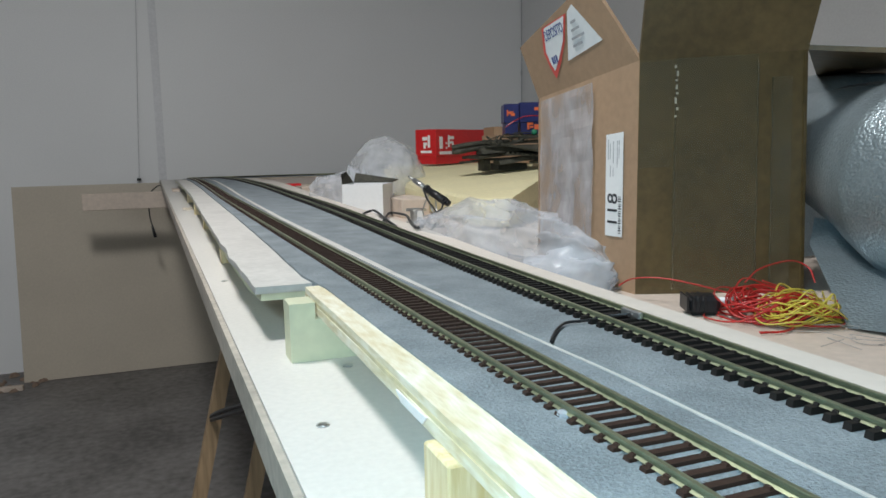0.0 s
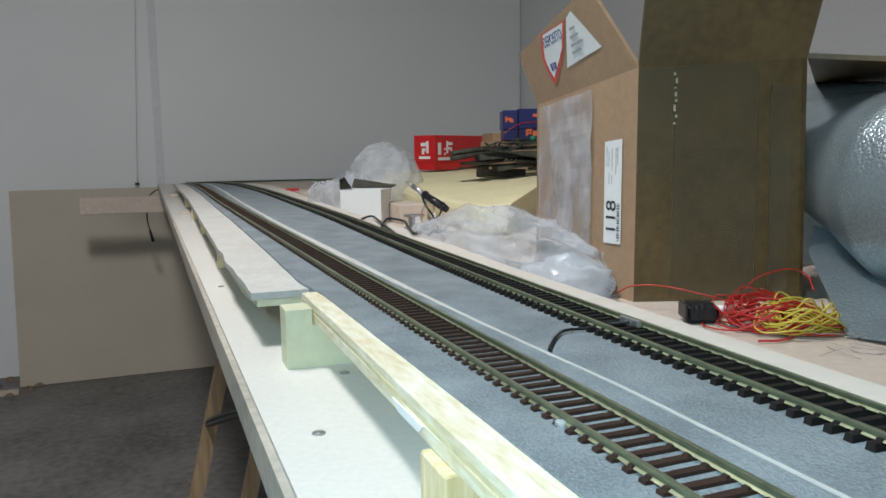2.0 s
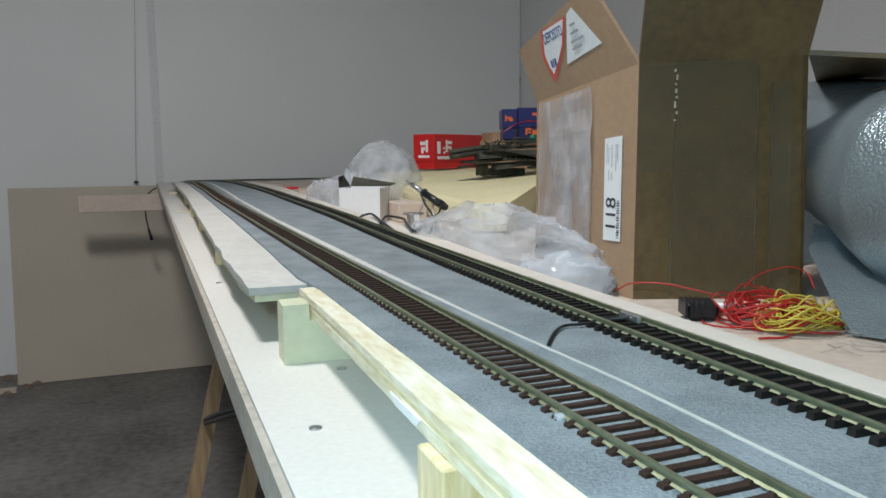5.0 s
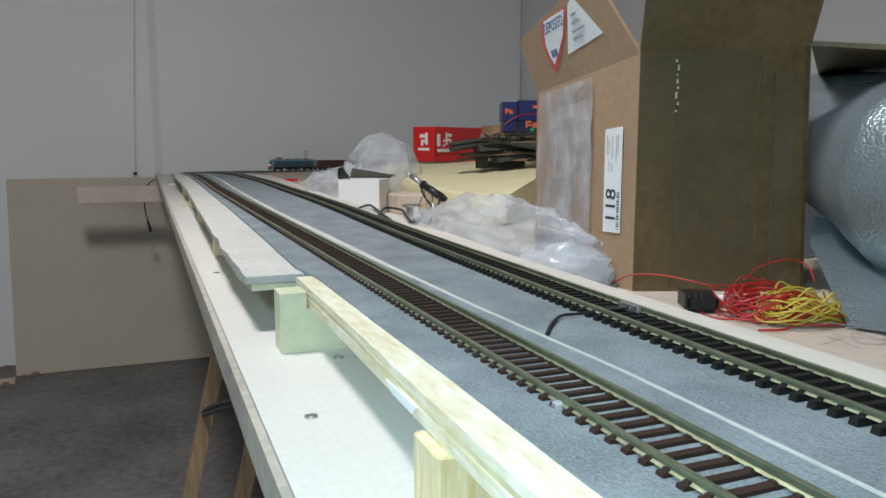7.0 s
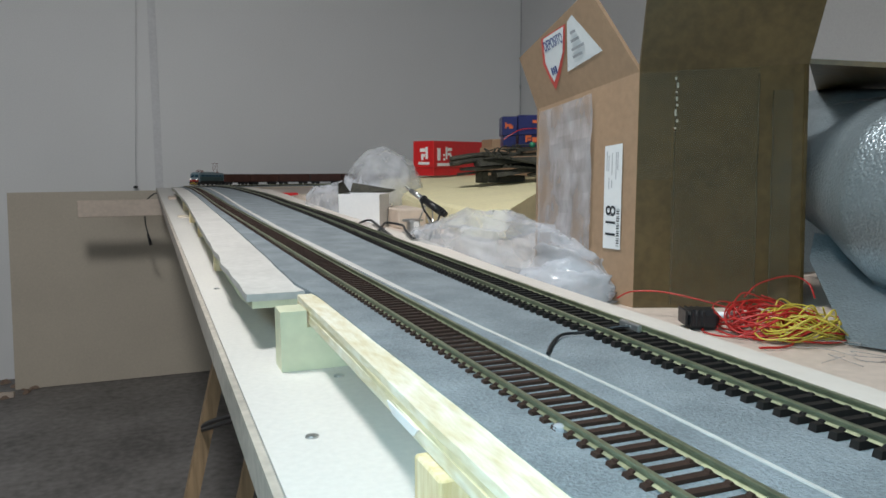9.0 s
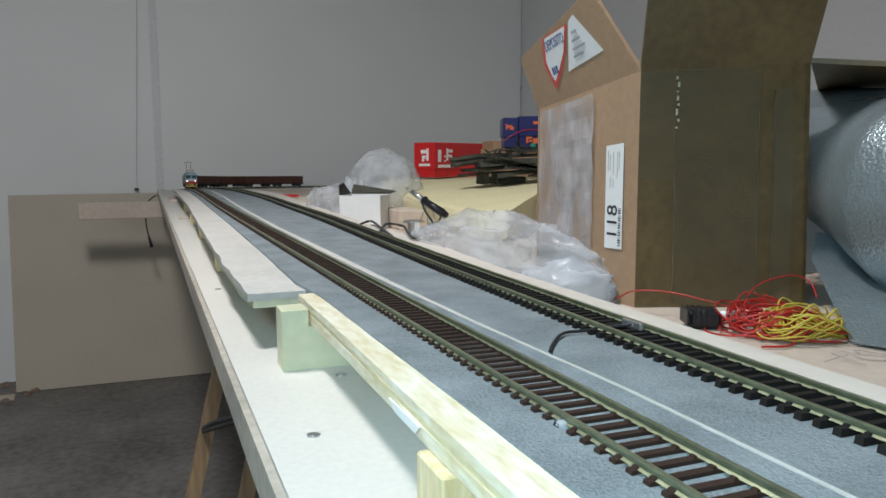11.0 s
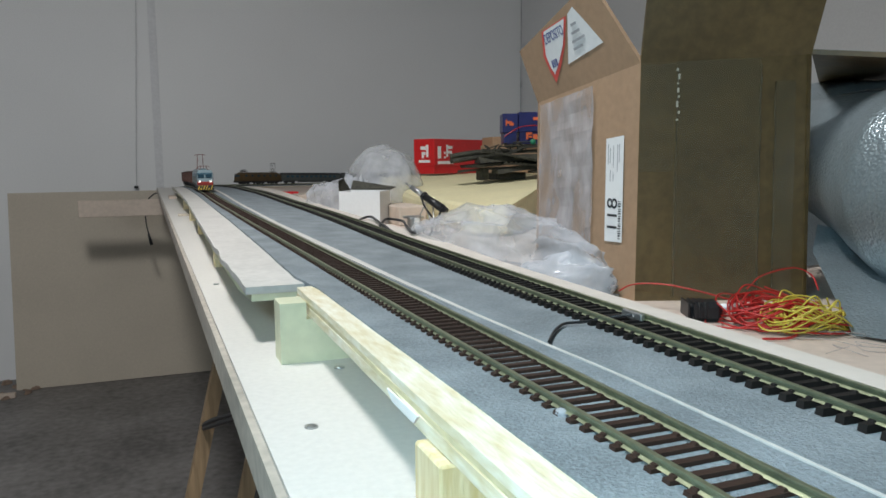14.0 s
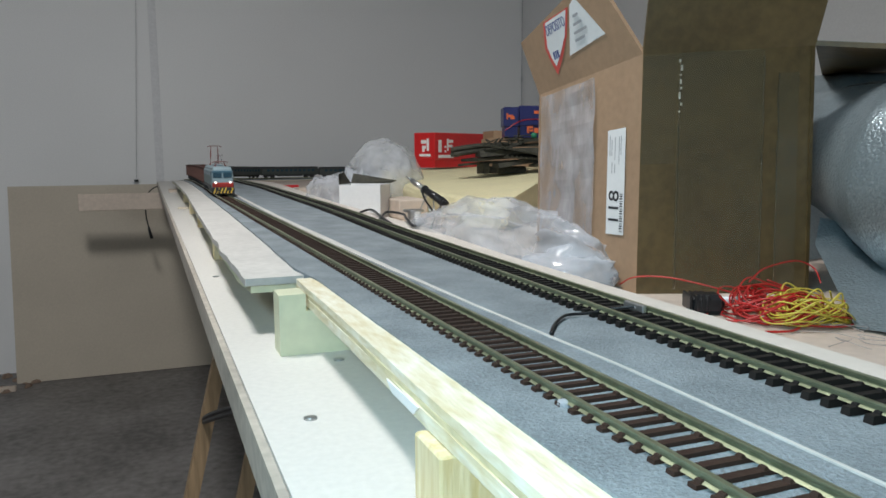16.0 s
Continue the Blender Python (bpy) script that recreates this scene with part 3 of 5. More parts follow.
FLAP_OUT = (0.3032, 0.599, 0.9428)
FLAP = (tD, tA, in_plane((0.2995, 0.486, 0.9770), tD, tA, FLAP_OUT), FLAP_OUT)
SIDE = (bD, bA, tA, tD)
FRONT_F = (bA, bB, tB, tA)
part("side_panel", sheet(SIDE, 0.003, 8, 0.0), M_CARD, carton, "light brown cardboard side")
part("front_panel", sheet(FRONT_F, 0.003, 8, 0.002), M_CARDSHADE, carton, "cardboard side coloured dark for its shade, under broad clear tape")
part("right_panel", sheet((bB, bC, tC, tB), 0.003, 4), M_CARDSHADE, carton)
part("back_panel", sheet((bC, bD, tD, tC), 0.003, 4), M_CARD, carton)
part("base", boxes((0.325, 0.425, 0.46, 0.55, T, T + 0.003)), M_CARD, carton)
fl = part("side_flap", sheet(FLAP, 0.003, 6, 0.0), M_CARD, carton, "outward leaning flap with printed labels")
part("front_flap", sheet((tA, tB, (0.4235, 0.385, 0.974), (0.3180, 0.4365, 0.978)), 0.003, 8, 0.0), M_CARDSHADE, carton, "upright cardboard flap")
part("right_flap", sheet((tB, (0.4667, 0.3652, 0.9144), (0.6105, 0.4501, 0.9142), (0.5520, 0.5120, 0.9150)), -0.0035, 8, 0.003), M_CARDSHADE, carton, "flap folded outward, coloured dark for its shade")
part("tape", quad_patch(FRONT_F, 0.20, 0.70, 0.02, 0.995, 0.0021, 10, 0.0012), M_TAPE, carton, "broad clear packing tape with shiny creases")
part("tape", quad_patch(FRONT_F, 0.785, 0.90, 0.01, 0.90, 0.0021, 8, 0.0014), M_TAPE, carton, "strip of clear packing tape")
part("tape", quad_patch(FRONT_F, 0.0, 0.195, 0.55, 0.99, 0.0021, 8, 0.0010), M_TAPE, carton, "clear packing tape round the corner")
part("pouch", quad_patch(SIDE, 0.05, 0.62, 0.10, 0.975, 0.0006, 26, 0.0030), M_POUCH, carton, "crumpled clear document pouch")


def ridge(c, u, v0, v1, off, r, mat, label):
    """A thin crease that runs up a face."""
    p = [Vector(q) for q in c]
    n = (p[1] - p[0]).cross(p[3] - p[0]).normalized()
    pts = []
    for k in range(15):
        v = v0 + (v1 - v0) * k / 14
        uu = u + 0.006 * noise.noise((v * 8, u * 10, 1))
        pts.append(p[0].lerp(p[1], uu).lerp(p[3].lerp(p[2], uu), v) + n * off)
    bm = bmesh.new()
    tube(bm, pts, r, 5)
    part("crease", bm, mat, carton, label, smooth=True)


M_CREASEGLINT = surf("tape_crease_glint", (0.50, 0.46, 0.38), 0.08, 0.1, 200, 60, 0.8, spec=1.0)
ridge(FRONT_F, 0.215, 0.74, 0.97, 0.0024, 0.0005, M_TAPE, "tape edge")
# Short pale beads stand in for the broken highlight along the crease.
for v, l in ((0.958, 0.012), (0.925, 0.022), (0.905, 0.006), (0.872, 0.018), (0.850, 0.010), (0.812, 0.026), (0.785, 0.012), (0.757, 0.008)):
    ridge(FRONT_F, 0.215 + 0.006 * math.sin(v * 90), v, v + l, 0.0031, 0.0008, M_CREASEGLINT, "pale bead for a glint on the tape wrinkle")
ridge(FRONT_F, 0.215, 0.02, 0.74, 0.0024, 0.0005, M_TAPE, "tape edge")
ridge(FRONT_F, 0.70, 0.02, 0.97, 0.0024, 0.0006, M_TAPE, "tape edge")
ridge(FRONT_F, 0.785, 0.02, 0.9, 0.0024, 0.0006, M_TAPE, "tape edge")


def face_frame(c, u, v, off, up=None):
    """The pose of something lying on a face, with its x along the face."""
    p = [Vector(q) for q in c]
    n = (p[1] - p[0]).cross(p[3] - p[0]).normalized()
    o = p[0].lerp(p[1], u).lerp(p[3].lerp(p[2], u), v) + n * off
    x = (p[1] - p[0]).normalized()
    y = n.cross(x)
    return Matrix(((x.x, y.x, n.x, o.x), (x.y, y.y, n.y, o.y), (x.z, y.z, n.z, o.z), (0, 0, 0, 1)))


lab = part("label", quad_patch(SIDE, 0.735, 0.888, 0.245, 0.715, 0.0009), M_PAPER, carton, "white shipping label printed with 118")
lettering("118", 0.0175, face_frame(SIDE, 0.805, 0.365, 0.0011) @ pose(0, 0, 0, 0, 0, 90), M_INK, "number", lab, "large black printed number 118")
for k in range(16):
    v = 0.26 + 0.011 * k
    part("bar", quad_patch(SIDE, 0.852, 0.876, v, v + (0.006 if k % 3 else 0.003), 0.0011), M_INK, lab)
for u, v, l in ((0.755, 0.60, 0.09), (0.772, 0.60, 0.07), (0.80, 0.58, 0.10), (0.80, 0.52, 0.04), (0.835, 0.56, 0.12), (0.85, 0.60, 0.08), (0.775, 0.52, 0.05)):
    part("text_line", quad_patch(SIDE, u, u + 0.006, v, v + l, 0.0011), M_INKGREY, lab)



def on_flap(poly, off):
    p = [Vector(q) for q in FLAP]
    n = (p[1] - p[0]).cross(p[3] - p[0]).normalized()
    bm = bmesh.new()
    bm.faces.new([bm.verts.new(Vector(q) - n * ((Vector(q) - p[0]).dot(n)) + n * off) for q in poly])
    return bm


shield = part("shield_sticker", on_flap([(0.3028, 0.5590, 0.9530), (0.3030, 0.5215, 0.9590), (0.3076, 0.5300, 0.9389), (0.3100, 0.5410, 0.9235), (0.3128, 0.5520, 0.9120), (0.3110, 0.5575, 0.9210), (0.3076, 0.5630, 0.9335)], 0.0005), M_LOGORED, fl, "red and white shield sticker")
part("shield_field", on_flap([(0.3031, 0.5555, 0.9525), (0.3033, 0.5246, 0.9576), (0.3073, 0.5320, 0.9395), (0.3095, 0.5425, 0.9270), (0.3117, 0.5512, 0.9185), (0.3100, 0.5555, 0.9250), (0.3072, 0.5590, 0.9345)], 0.0008), M_PAPER, shield, "white field")
pl = part("paper_label", on_flap([(0.3036, 0.5192, 0.9601), (0.3030, 0.5117, 0.9641), (0.3062, 0.5015, 0.9539), (0.3122, 0.4824, 0.9342), (0.3119, 0.5308, 0.9243)], 0.0005), M_PAPER, fl, "white paper label with small print")
p3 = [Vector(q) for q in FLAP]
nF = (p3[1] - p3[0]).cross(p3[3] - p3[0]).normalized()
xF = (Vector((0.3033, 0.5246, 0.9500)) - Vector((0.3031, 0.5565, 0.9450)))
xF = (xF - nF * xF.dot(nF)).normalized()
yF = nF.cross(xF)


def flap_pose(q):
    q = Vector(q)
    q = q - nF * ((q - p3[0]).dot(nF)) + nF * 0.0010
    return Matrix(((xF.x, yF.x, nF.x, q.x), (xF.y, yF.y, nF.y, q.y), (xF.z, yF.z, nF.z, q.z), (0, 0, 0, 1)))


lettering("DEPOSITO", 0.0075, flap_pose((0.3045, 0.5425, 0.9478)) @ Matrix.Diagonal((0.80, 1.5, 1, 1)), M_INKBLUE, "word", shield, "dark blue lettering DEPOSITO")
bm = boxes((-0.004, -0.0018, -0.003, 0.003, 0, 0.0002), (-0.0008, 0.0008, -0.003, 0.003, 0, 0.0002), (0.0018, 0.004, -0.003, 0.003, 0, 0.0002))
ob = part("mark", bm, M_INKBLUE, shield, "small dark blue mark")
ob.matrix_basis = flap_pose((0.309, 0.5480, 0.9270))
for dx, dz, w in ((-0.001, 0.002, 0.007), (0.0, -0.004, 0.011), (0.002, -0.010, 0.017), (0.0, -0.016, 0.013)):
    ob = part("text_line", boxes((-w / 2, w / 2, -0.0010, 0.0010, 0, 0.0002)), M_INKGREY, pl)
    ob.matrix_basis = flap_pose((0.306, 0.5125 - dx, 0.9500 + dz))

# ---------- foam slab, red boxes, blue boxes ----------
foam = thing("foam_slab", "thick cream foam slab lying on the table", "foam slab")
bm = bmesh.new()
edge = [(0.392, 0.912), (0.402, 1.02), (0.412, 1.12), (0.425, 1.23), (0.455, 1.42), (0.489, 1.655), (0.56, 1.92), (0.98, 1.92), (0.98, 1.40), (0.76, 1.22), (0.585, 1.07), (0.50, 0.965), (0.43, 0.884), (0.405, 0.890)]


def foam_rise(x, y):
    """The worn slab is thicker on the far side."""
    return 0.13 * min(0.25, max(0, x - 0.42))


rings = []
for z, ins in ((0.7505, 0.008), (0.755, 0.002), (0.768, 0.0), (0.780, 0.001), (0.7865, 0.005), (0.790, 0.013)):
    rings.append([bm.verts.new((x + (ins if x < 0.6 else -ins) + 0.004 * noise.noise((x * 30, y * 30, z * 60)), y + (ins if y < 1.3 else -ins), z + foam_rise(x, y) * (z - 0.75) / 0.04)) for x, y in edge])
for a, b in zip(rings, rings[1:]):
    for k in range(len(edge)):
        bm.faces.new((a[k], a[(k + 1) % len(edge)], b[(k + 1) % len(edge)], b[k]))
bm.faces.new(rings[-1])
bm.faces.new(rings[0][::-1])
part("slab", bm, M_FOAM, foam)


def carton_box(name, label, m, l, w, h, mat, lid=0.5, logo=None, group=""):
    """A lidded model box: length along x, its front at y = 0."""
    t = thing(name, label, "box", group, m=m)
    part("tray", boxes((0.0008, l - 0.0008, 0.0008, w - 0.0008, 0, h * lid), bev=0.0006), mat, t)
    part("lid", boxes((-0.0016, l + 0.0016, -0.0016, w + 0.0016, h * lid - 0.002, h), bev=0.0012), mat, t, "slightly wider lid")
    return t


rm = pose(0.6500, 1.744, 0.8165, 0, 0, 30)
red = carton_box("model_box", "glossy red lidded box with white printed marks", rm, 0.27, 0.064, 0.086, M_REDBOX, 0.25, group="model boxes")
for x, z, w, h in ((0.010, 0.043, 0.010, 0.024), (0.030, 0.052, 0.005, 0.004), (0.030, 0.043, 0.005, 0.004), (0.038, 0.046, 0.005, 0.024), (0.044, 0.062, 0.014, 0.006), (0.044, 0.053, 0.012, 0.005), (0.052, 0.044, 0.005, 0.010), (0.010, 0.032, 0.050, 0.006)):
    part("printed_mark", boxes((1.2 * x, 1.2 * (x + w), -0.0026, -0.0018, 1.25 * z - 0.016, 1.25 * (z + h) - 0.016)), M_PAPER, red, "white printed mark")
for y, z, w, h in ((0.014, 0.046, 0.006, 0.024), (0.021, 0.060, 0.014, 0.007), (0.022, 0.050, 0.010, 0.006), (0.026, 0.044, 0.006, 0.008), (0.010, 0.035, 0.030, 0.005)):
    part("printed_mark", boxes((-0.0026, -0.0018, 1.2 * y, 1.2 * (y + w), 1.25 * z - 0.016, 1.25 * (z + h) - 0.016)), M_PAPER, red, "white printed mark")

pm = pose(0.648, 1.385, 0.8225, 0, 0, -10)
store = thing("cardboard_box", "low plain brown cardboard carton under blue boxes", "cardboard box", m=pm)
part("body", boxes((0, 0.13, 0, 0.12, 0, 0.048), bev=0.001), M_CARD, store)
part("lid", boxes((-0.001, 0.131, -0.001, 0.121, 0.046, 0.0585), bev=0.001), M_CARD, store)
bx = carton_box("model_box", "small faded blue box with orange lettering marks", pose(0.6605, 1.374, 0.8815, 0, 0, -20), 0.0275, 0.06, 0.060, M_BLUEBOX, 0.4, group="model boxes")
part("printed_mark", boxes((0.004, 0.017, -0.0026, -0.0018, 0.040, 0.045), (0.004, 0.007, -0.0026, -0.0018, 0.036, 0.048), (0.012, 0.020, -0.0026, -0.0018, 0.036, 0.042)), M_ORANGE, bx, "orange printed mark")
bx = carton_box("model_box", "dark blue box with orange lettering marks", pose(0.692, 1.368, 0.8815, 0, 0, -20), 0.075, 0.06, 0.063, M_BLUEBOX, 0.4, group="model boxes")
for x, z, w, h in ((0.014, 0.009, 0.004, 0.014), (0.018, 0.018, 0.008, 0.005), (0.019, 0.012, 0.007, 0.004), (0.028, 0.009, 0.009, 0.010), (0.038, 0.009, 0.008, 0.010), (0.028, 0.047, 0.02, 0.006)):
    part("printed_mark", boxes((x, x + w, -0.0026, -0.0018, z, z + h)), M_ORANGE, bx, "orange printed mark")
bm = bmesh.new()
tube(bm, smooth_line([(0.655, 1.36, 0.895), (0.672, 1.355, 0.907), (0.695, 1.352, 0.916), (0.73, 1.34, 0.916), (0.775, 1.325, 0.905), (0.80, 1.34, 0.8236)]), 0.0011)
tagged(part("loose_wire", bm, M_WIRERED), "thin red wire hanging over the blue boxes", "wire")
tall = thing("cardboard_box", "plain brown cardboard box on the foam slab", "cardboard box", m=pose(0.760, 1.640, 0.8225, 0, 0, -8))
part("body", boxes((0, 0.09, 0, 0.09, 0, 0.082), bev=0.001), M_CARD, tall)
part("tape", boxes((0.035, 0.055, -0.0008, -0.0002, 0.001, 0.081)), M_TAPE, tall)

# dark weathered model parts heaped on the foam
heap = thing("model_parts", "heap of dark weathered model roof and track pieces", "model parts")
random.seed(5)


def beam(a, b, w, h, mat=M_MOSS, ribs=0, taper=1.0):
    """A flat strip between two points, with cross ribs where it is a piece of track or roof."""
    a, b = Vector(a), Vector(b)
    bm = bmesh.new()
    mid = (a + b) / 2 + Vector((0, 0, 0.002))
    pts = smooth_line([a, mid, b], 4)
    sweep(bm, pts, [(-w / 2, 0), (-w / 2 * taper, h), (w / 2 * taper, h), (w / 2, 0)])
    piece = part("model_piece", bm, mat, heap)
    for k in range(ribs):
        d = (b - a).normalized()
        sd = Vector((d.y, -d.x, 0)).normalized()
        q = pts[0].lerp(pts[-1], (k + 0.5) / ribs) + Vector((0, 0, h + 0.0002))
        bm = bmesh.new()
        sweep(bm, [q - sd * w * 0.62, q + sd * w * 0.62], [(-0.0018, 0), (-0.0015, 0.003), (0.0015, 0.003), (0.0018, 0)])
        part("rib", bm, mat, piece)
    return piece


FEET = 0.8130
part("model_piece", boxes((0.568, 0.580, 1.268, 1.300, FEET, 0.834), bev=0.001), M_MOSS, heap, "dark block under the pile")
part("model_piece", boxes((0.600, 0.660, 1.275, 1.320, FEET, 0.826), bev=0.001), M_MOSS, heap, "dark block under the pile")
for k, (dy, dz) in enumerate(((-0.010, 0.0), (0.004, 0.001), (0.018, 0.0), (-0.003, 0.0085), (0.011, 0.009))):
    bm = bmesh.new()
    tube(bm, smooth_line([(0.5170 + 0.003 * (k % 3), 1.298 + dy, 0.8480 + dz), (0.565, 1.291 + dy, 0.855 + dz), (0.625, 1.284 + dy, 0.858 + dz)], 4), 0.0046, 7)
    part("model_piece", bm, M_MOSS, heap, "dark stick in a bundle", smooth=True)
beam((0.533, 1.305, 0.8265), (0.640, 1.262, 0.8330), 0.016, 0.0045)
beam((0.545, 1.280, 0.8355), (0.680, 1.300, 0.8420), 0.060, 0.0050)
beam((0.600, 1.330, 0.8410), (0.720, 1.270, 0.8470), 0.050, 0.0060)
beam((0.560, 1.258, 0.8640), (0.690, 1.214, 0.8380), 0.022, 0.0035, ribs=17)
beam((0.610, 1.300, 0.8600), (0.740, 1.250, 0.8620), 0.045, 0.0060, taper=0.5)
beam((0.640, 1.270, 0.8700), (0.740, 1.245, 0.8740), 0.016, 0.0050)
beam((0.600, 1.250, 0.8420), (0.720, 1.215, 0.8290), 0.018, 0.0030, ribs=14)
beam((0.575, 1.330, 0.8520), (0.650, 1.270, 0.8660), 0.020, 0.0045)
beam((0.560, 1.275, 0.8440), (0.700, 1.248, 0.8500), 0.050, 0.0110, taper=0.7)
beam((0.590, 1.262, 0.8240), (0.690, 1.252, 0.8340), 0.040, 0.0080, taper=0.8)
beam((0.655, 1.225, 0.8260), (0.720, 1.235, 0.8310), 0.050, 0.0040)
for k in range(14):
    a = Vector((random.uniform(0.585, 0.665), random.uniform(1.26, 1.29), random.uniform(0.866, 0.874)))
    bm = bmesh.new()
    tube(bm, smooth_line([a, a + Vector((random.uniform(-0.014, 0.014), random.uniform(-0.01, 0.01), 0.008)), a + Vector((random.uniform(-0.024, 0.024), random.uniform(-0.01, 0.01), random.uniform(-0.004, 0.012)))], 4), 0.0012, 4)
    part("wire_scrap", bm, M_MOSS, heap)
bm = bmesh.new()
bmesh.ops.create_icosphere(bm, subdivisions=2, radius=0.006, matrix=pose(0.680, 1.285, 0.8835))
part("green_knob", bm, M_GREENDOT, heap, "small green knob", smooth=True)

# ---------- crumpled clear bags ----------
def film_lump(c, r, sd, fold, rot=0.0, level=5):
    """A crumpled film dome resting at c; r = half sizes."""
    bm = bmesh.new()
    bmesh.ops.create_icosphere(bm, subdivisions=level, radius=1.0)
    rz = Matrix.Rotation(radians(rot), 3, "Z")
    for v in bm.verts:
        d = v.co.normalized()
        ridge_a = 1 - min(1, 3.2 * abs(noise.noise(d * 1.9 + Vector((sd, 2, 0)))))
        ridge_b = 1 - min(1, 3.5 * abs(noise.noise(d * 3.7 + Vector((0, sd, 5)))))
        f = 1 + fold * (0.9 * noise.noise(d * 1.2 + Vector((sd, 0, 0))) + 0.42 * ridge_a + 0.24 * ridge_b - 0.2)
        up = max(0.0, d.z) ** 0.62 * f if d.z > 0 else 0.05 * d.z
        q = rz @ Vector((d.x * r[0] * f, d.y * r[1] * f, 0))
        v.co = Vector((c[0] + q.x, c[1] + q.y, c[2] + 0.0025 + max(-0.0020, up * r[2])))
    return bm


def bag(label, c, r, sd, fold, rot, neck):
    t = thing("plastic_bag", label, "plastic bag", "clear plastic bags")
    part("film", film_lump(c, r, sd, fold, rot), M_BAG, t, "crumpled clear film", smooth=True)
    part("gathered_end", film_lump((neck[0], neck[1], c[2]), (r[0] * 0.42, r[1] * 0.30, r[2] * neck[2]), sd + 4, 0.5, rot + 30, 4), M_BAG, t, "tightly crumpled open end", smooth=True)


bag("large crumpled clear plastic bag on the table", (0.292, 0.610, T), (0.046, 0.140, 0.052), 3.1, 0.27, 9, (0.286, 0.492, 0.45))
bag("puffed clear plastic bag behind the white box", (0.434, 1.46, T), (0.078, 0.072, 0.122), 8.4, 0.11, 0, (0.395, 1.40, 0.45))
bag("small crumpled clear plastic bag beside the track", (0.296, 1.30, T), (0.052, 0.055, 0.060), 5.2, 0.26, 0, (0.325, 1.27, 1.15))

# white open box
wb = thing("white_box", "small open white card box with dark inside", "box", m=pose(0.2705, 1.150, T, 0, 0, -32))
part("front_side", boxes((0, 0.066, 0, 0.0012, 0, 0.053), bev=0.0004), M_PAPER, wb)
part("back_side", boxes((0, 0.066, 0.0588, 0.06, 0, 0.053)), M_PAPER, wb)
part("left_side", boxes((0, 0.0012, 0.0014, 0.0586, 0, 0.053)), M_PAPER, wb)
part("right_side", boxes((0.0648, 0.066, 0.0014, 0.0586, 0, 0.053)), M_PAPER, wb)
part("bottom", boxes((0.0014, 0.0646, 0.0014, 0.0586, 0, 0.0012)), M_PAPER, wb)
part("filling", boxes((0.003, 0.063, 0.003, 0.057, 0.0013, 0.049), bev=0.003), M_BLACK, wb, "dark contents")
part("flap", prism([(0, 0.0, 0.0532), (0.0, 0.058, 0.0532), (-0.012, 0.058, 0.071), (-0.004, 0.01, 0.069)], 0.0008), M_MOSS, wb, "raised flap with a dark inside")
part("flap", prism([(0.0, 0.06, 0.0532), (0.066, 0.06, 0.0532), (0.073, 0.074, 0.057), (0.0, 0.074, 0.068)], 0.0008), M_MOSS, wb, "raised rear flap")

# soldering iron on its stand, with its cable
iron = thing("soldering_iron", "soldering iron with black grip resting on a stand", "soldering iron")
tip, mid, end = Vector((0.3311, 1.0021, 0.8189)), Vector((0.3475, 0.975, 0.802)), Vector((0.362, 0.945, 0.787))
ax = (end - tip).normalized()


def rod(bm, a, b, r0, r1, n=14):
    q = (b - a).to_track_quat("Z", "Y").to_matrix().to_4x4()
    cyl(bm, r0, 0, (b - a).length, n, Matrix.Translation(a) @ q, r2=r1)
    return bm


part("tip", rod(bmesh.new(), tip, tip + ax * 0.012, 0.0008, 0.0026), M_METAL, iron, "dull steel tip", smooth=True)
part("barrel", rod(bmesh.new(), tip + ax * 0.012, mid, 0.0034, 0.0040), M_METAL, iron, "grey steel barrel", smooth=True)
bm = rod(bmesh.new(), mid, mid + ax * 0.003, 0.0062, 0.0062)
rod(bm, mid + ax * 0.003, end, 0.0048, 0.0056)
for k in range(3):
    rod(bm, end + ax * 0.004 * k, end + ax * (0.004 * k + 0.002), 0.0058 - 0.0006 * k, 0.0058 - 0.0006 * k)
part("grip", bm, M_BLACK, iron, "ribbed black grip", smooth=True)
bm = bmesh.new()
cyl(bm, 0.013, 0.0, 0.004, 20, pose(0.352, 0.955, T))
for a in range(5):
    th = a * 2.1
    tube(bm, smooth_line([(0.352 + 0.010 * math.cos(th), 0.955 + 0.010 * math.sin(th), T + 0.004), (0.350 + 0.011 * math.cos(th + 1), 0.965 + 0.010 * math.sin(th + 1), T + 0.022), (0.351 + 0.007 * math.cos(th + 2), 0.968 + 0.007 * math.sin(th + 2), T + 0.044)]), 0.0010)
part("stand", bm, M_METAL, iron, "bent wire stand")
bm = bmesh.new()
tube(bm, smooth_line([tuple(end), (0.345, 0.910, 0.778), (0.300, 0.820, 0.7800), (0.2345, 0.680, 0.7815), (0.2450, 0.740, 0.7830), (0.2567, 0.7885, 0.7840), (0.2526, 0.8331, 0.7835), (0.2330, 0.790, 0.7815), (0.2205, 0.753, 0.7808), (0.2190, 0.705, 0.7806), (0.2270, 0.755, 0.7815), (0.2351, 0.8076, 0.7825), (0.2464, 0.8832, 0.7830), (0.2300, 0.870, 0.7808), (0.2202, 0.832, 0.7804)], 10), 0.0014)
tube(bm, smooth_line([(0.345, 0.978, 0.803), (0.338, 0.945, 0.790), (0.345, 0.930, 0.772), (0.330, 0.900, 0.7560), (0.300, 0.850, 0.7525)], 8), 0.0013)
part("cable", bm, M_BLACK, iron, "looped black cable", smooth=True)
tb = thing("tape_reel", "small grey and white reel beside the foam", "reel", m=pose(0.348, 1.02, T))
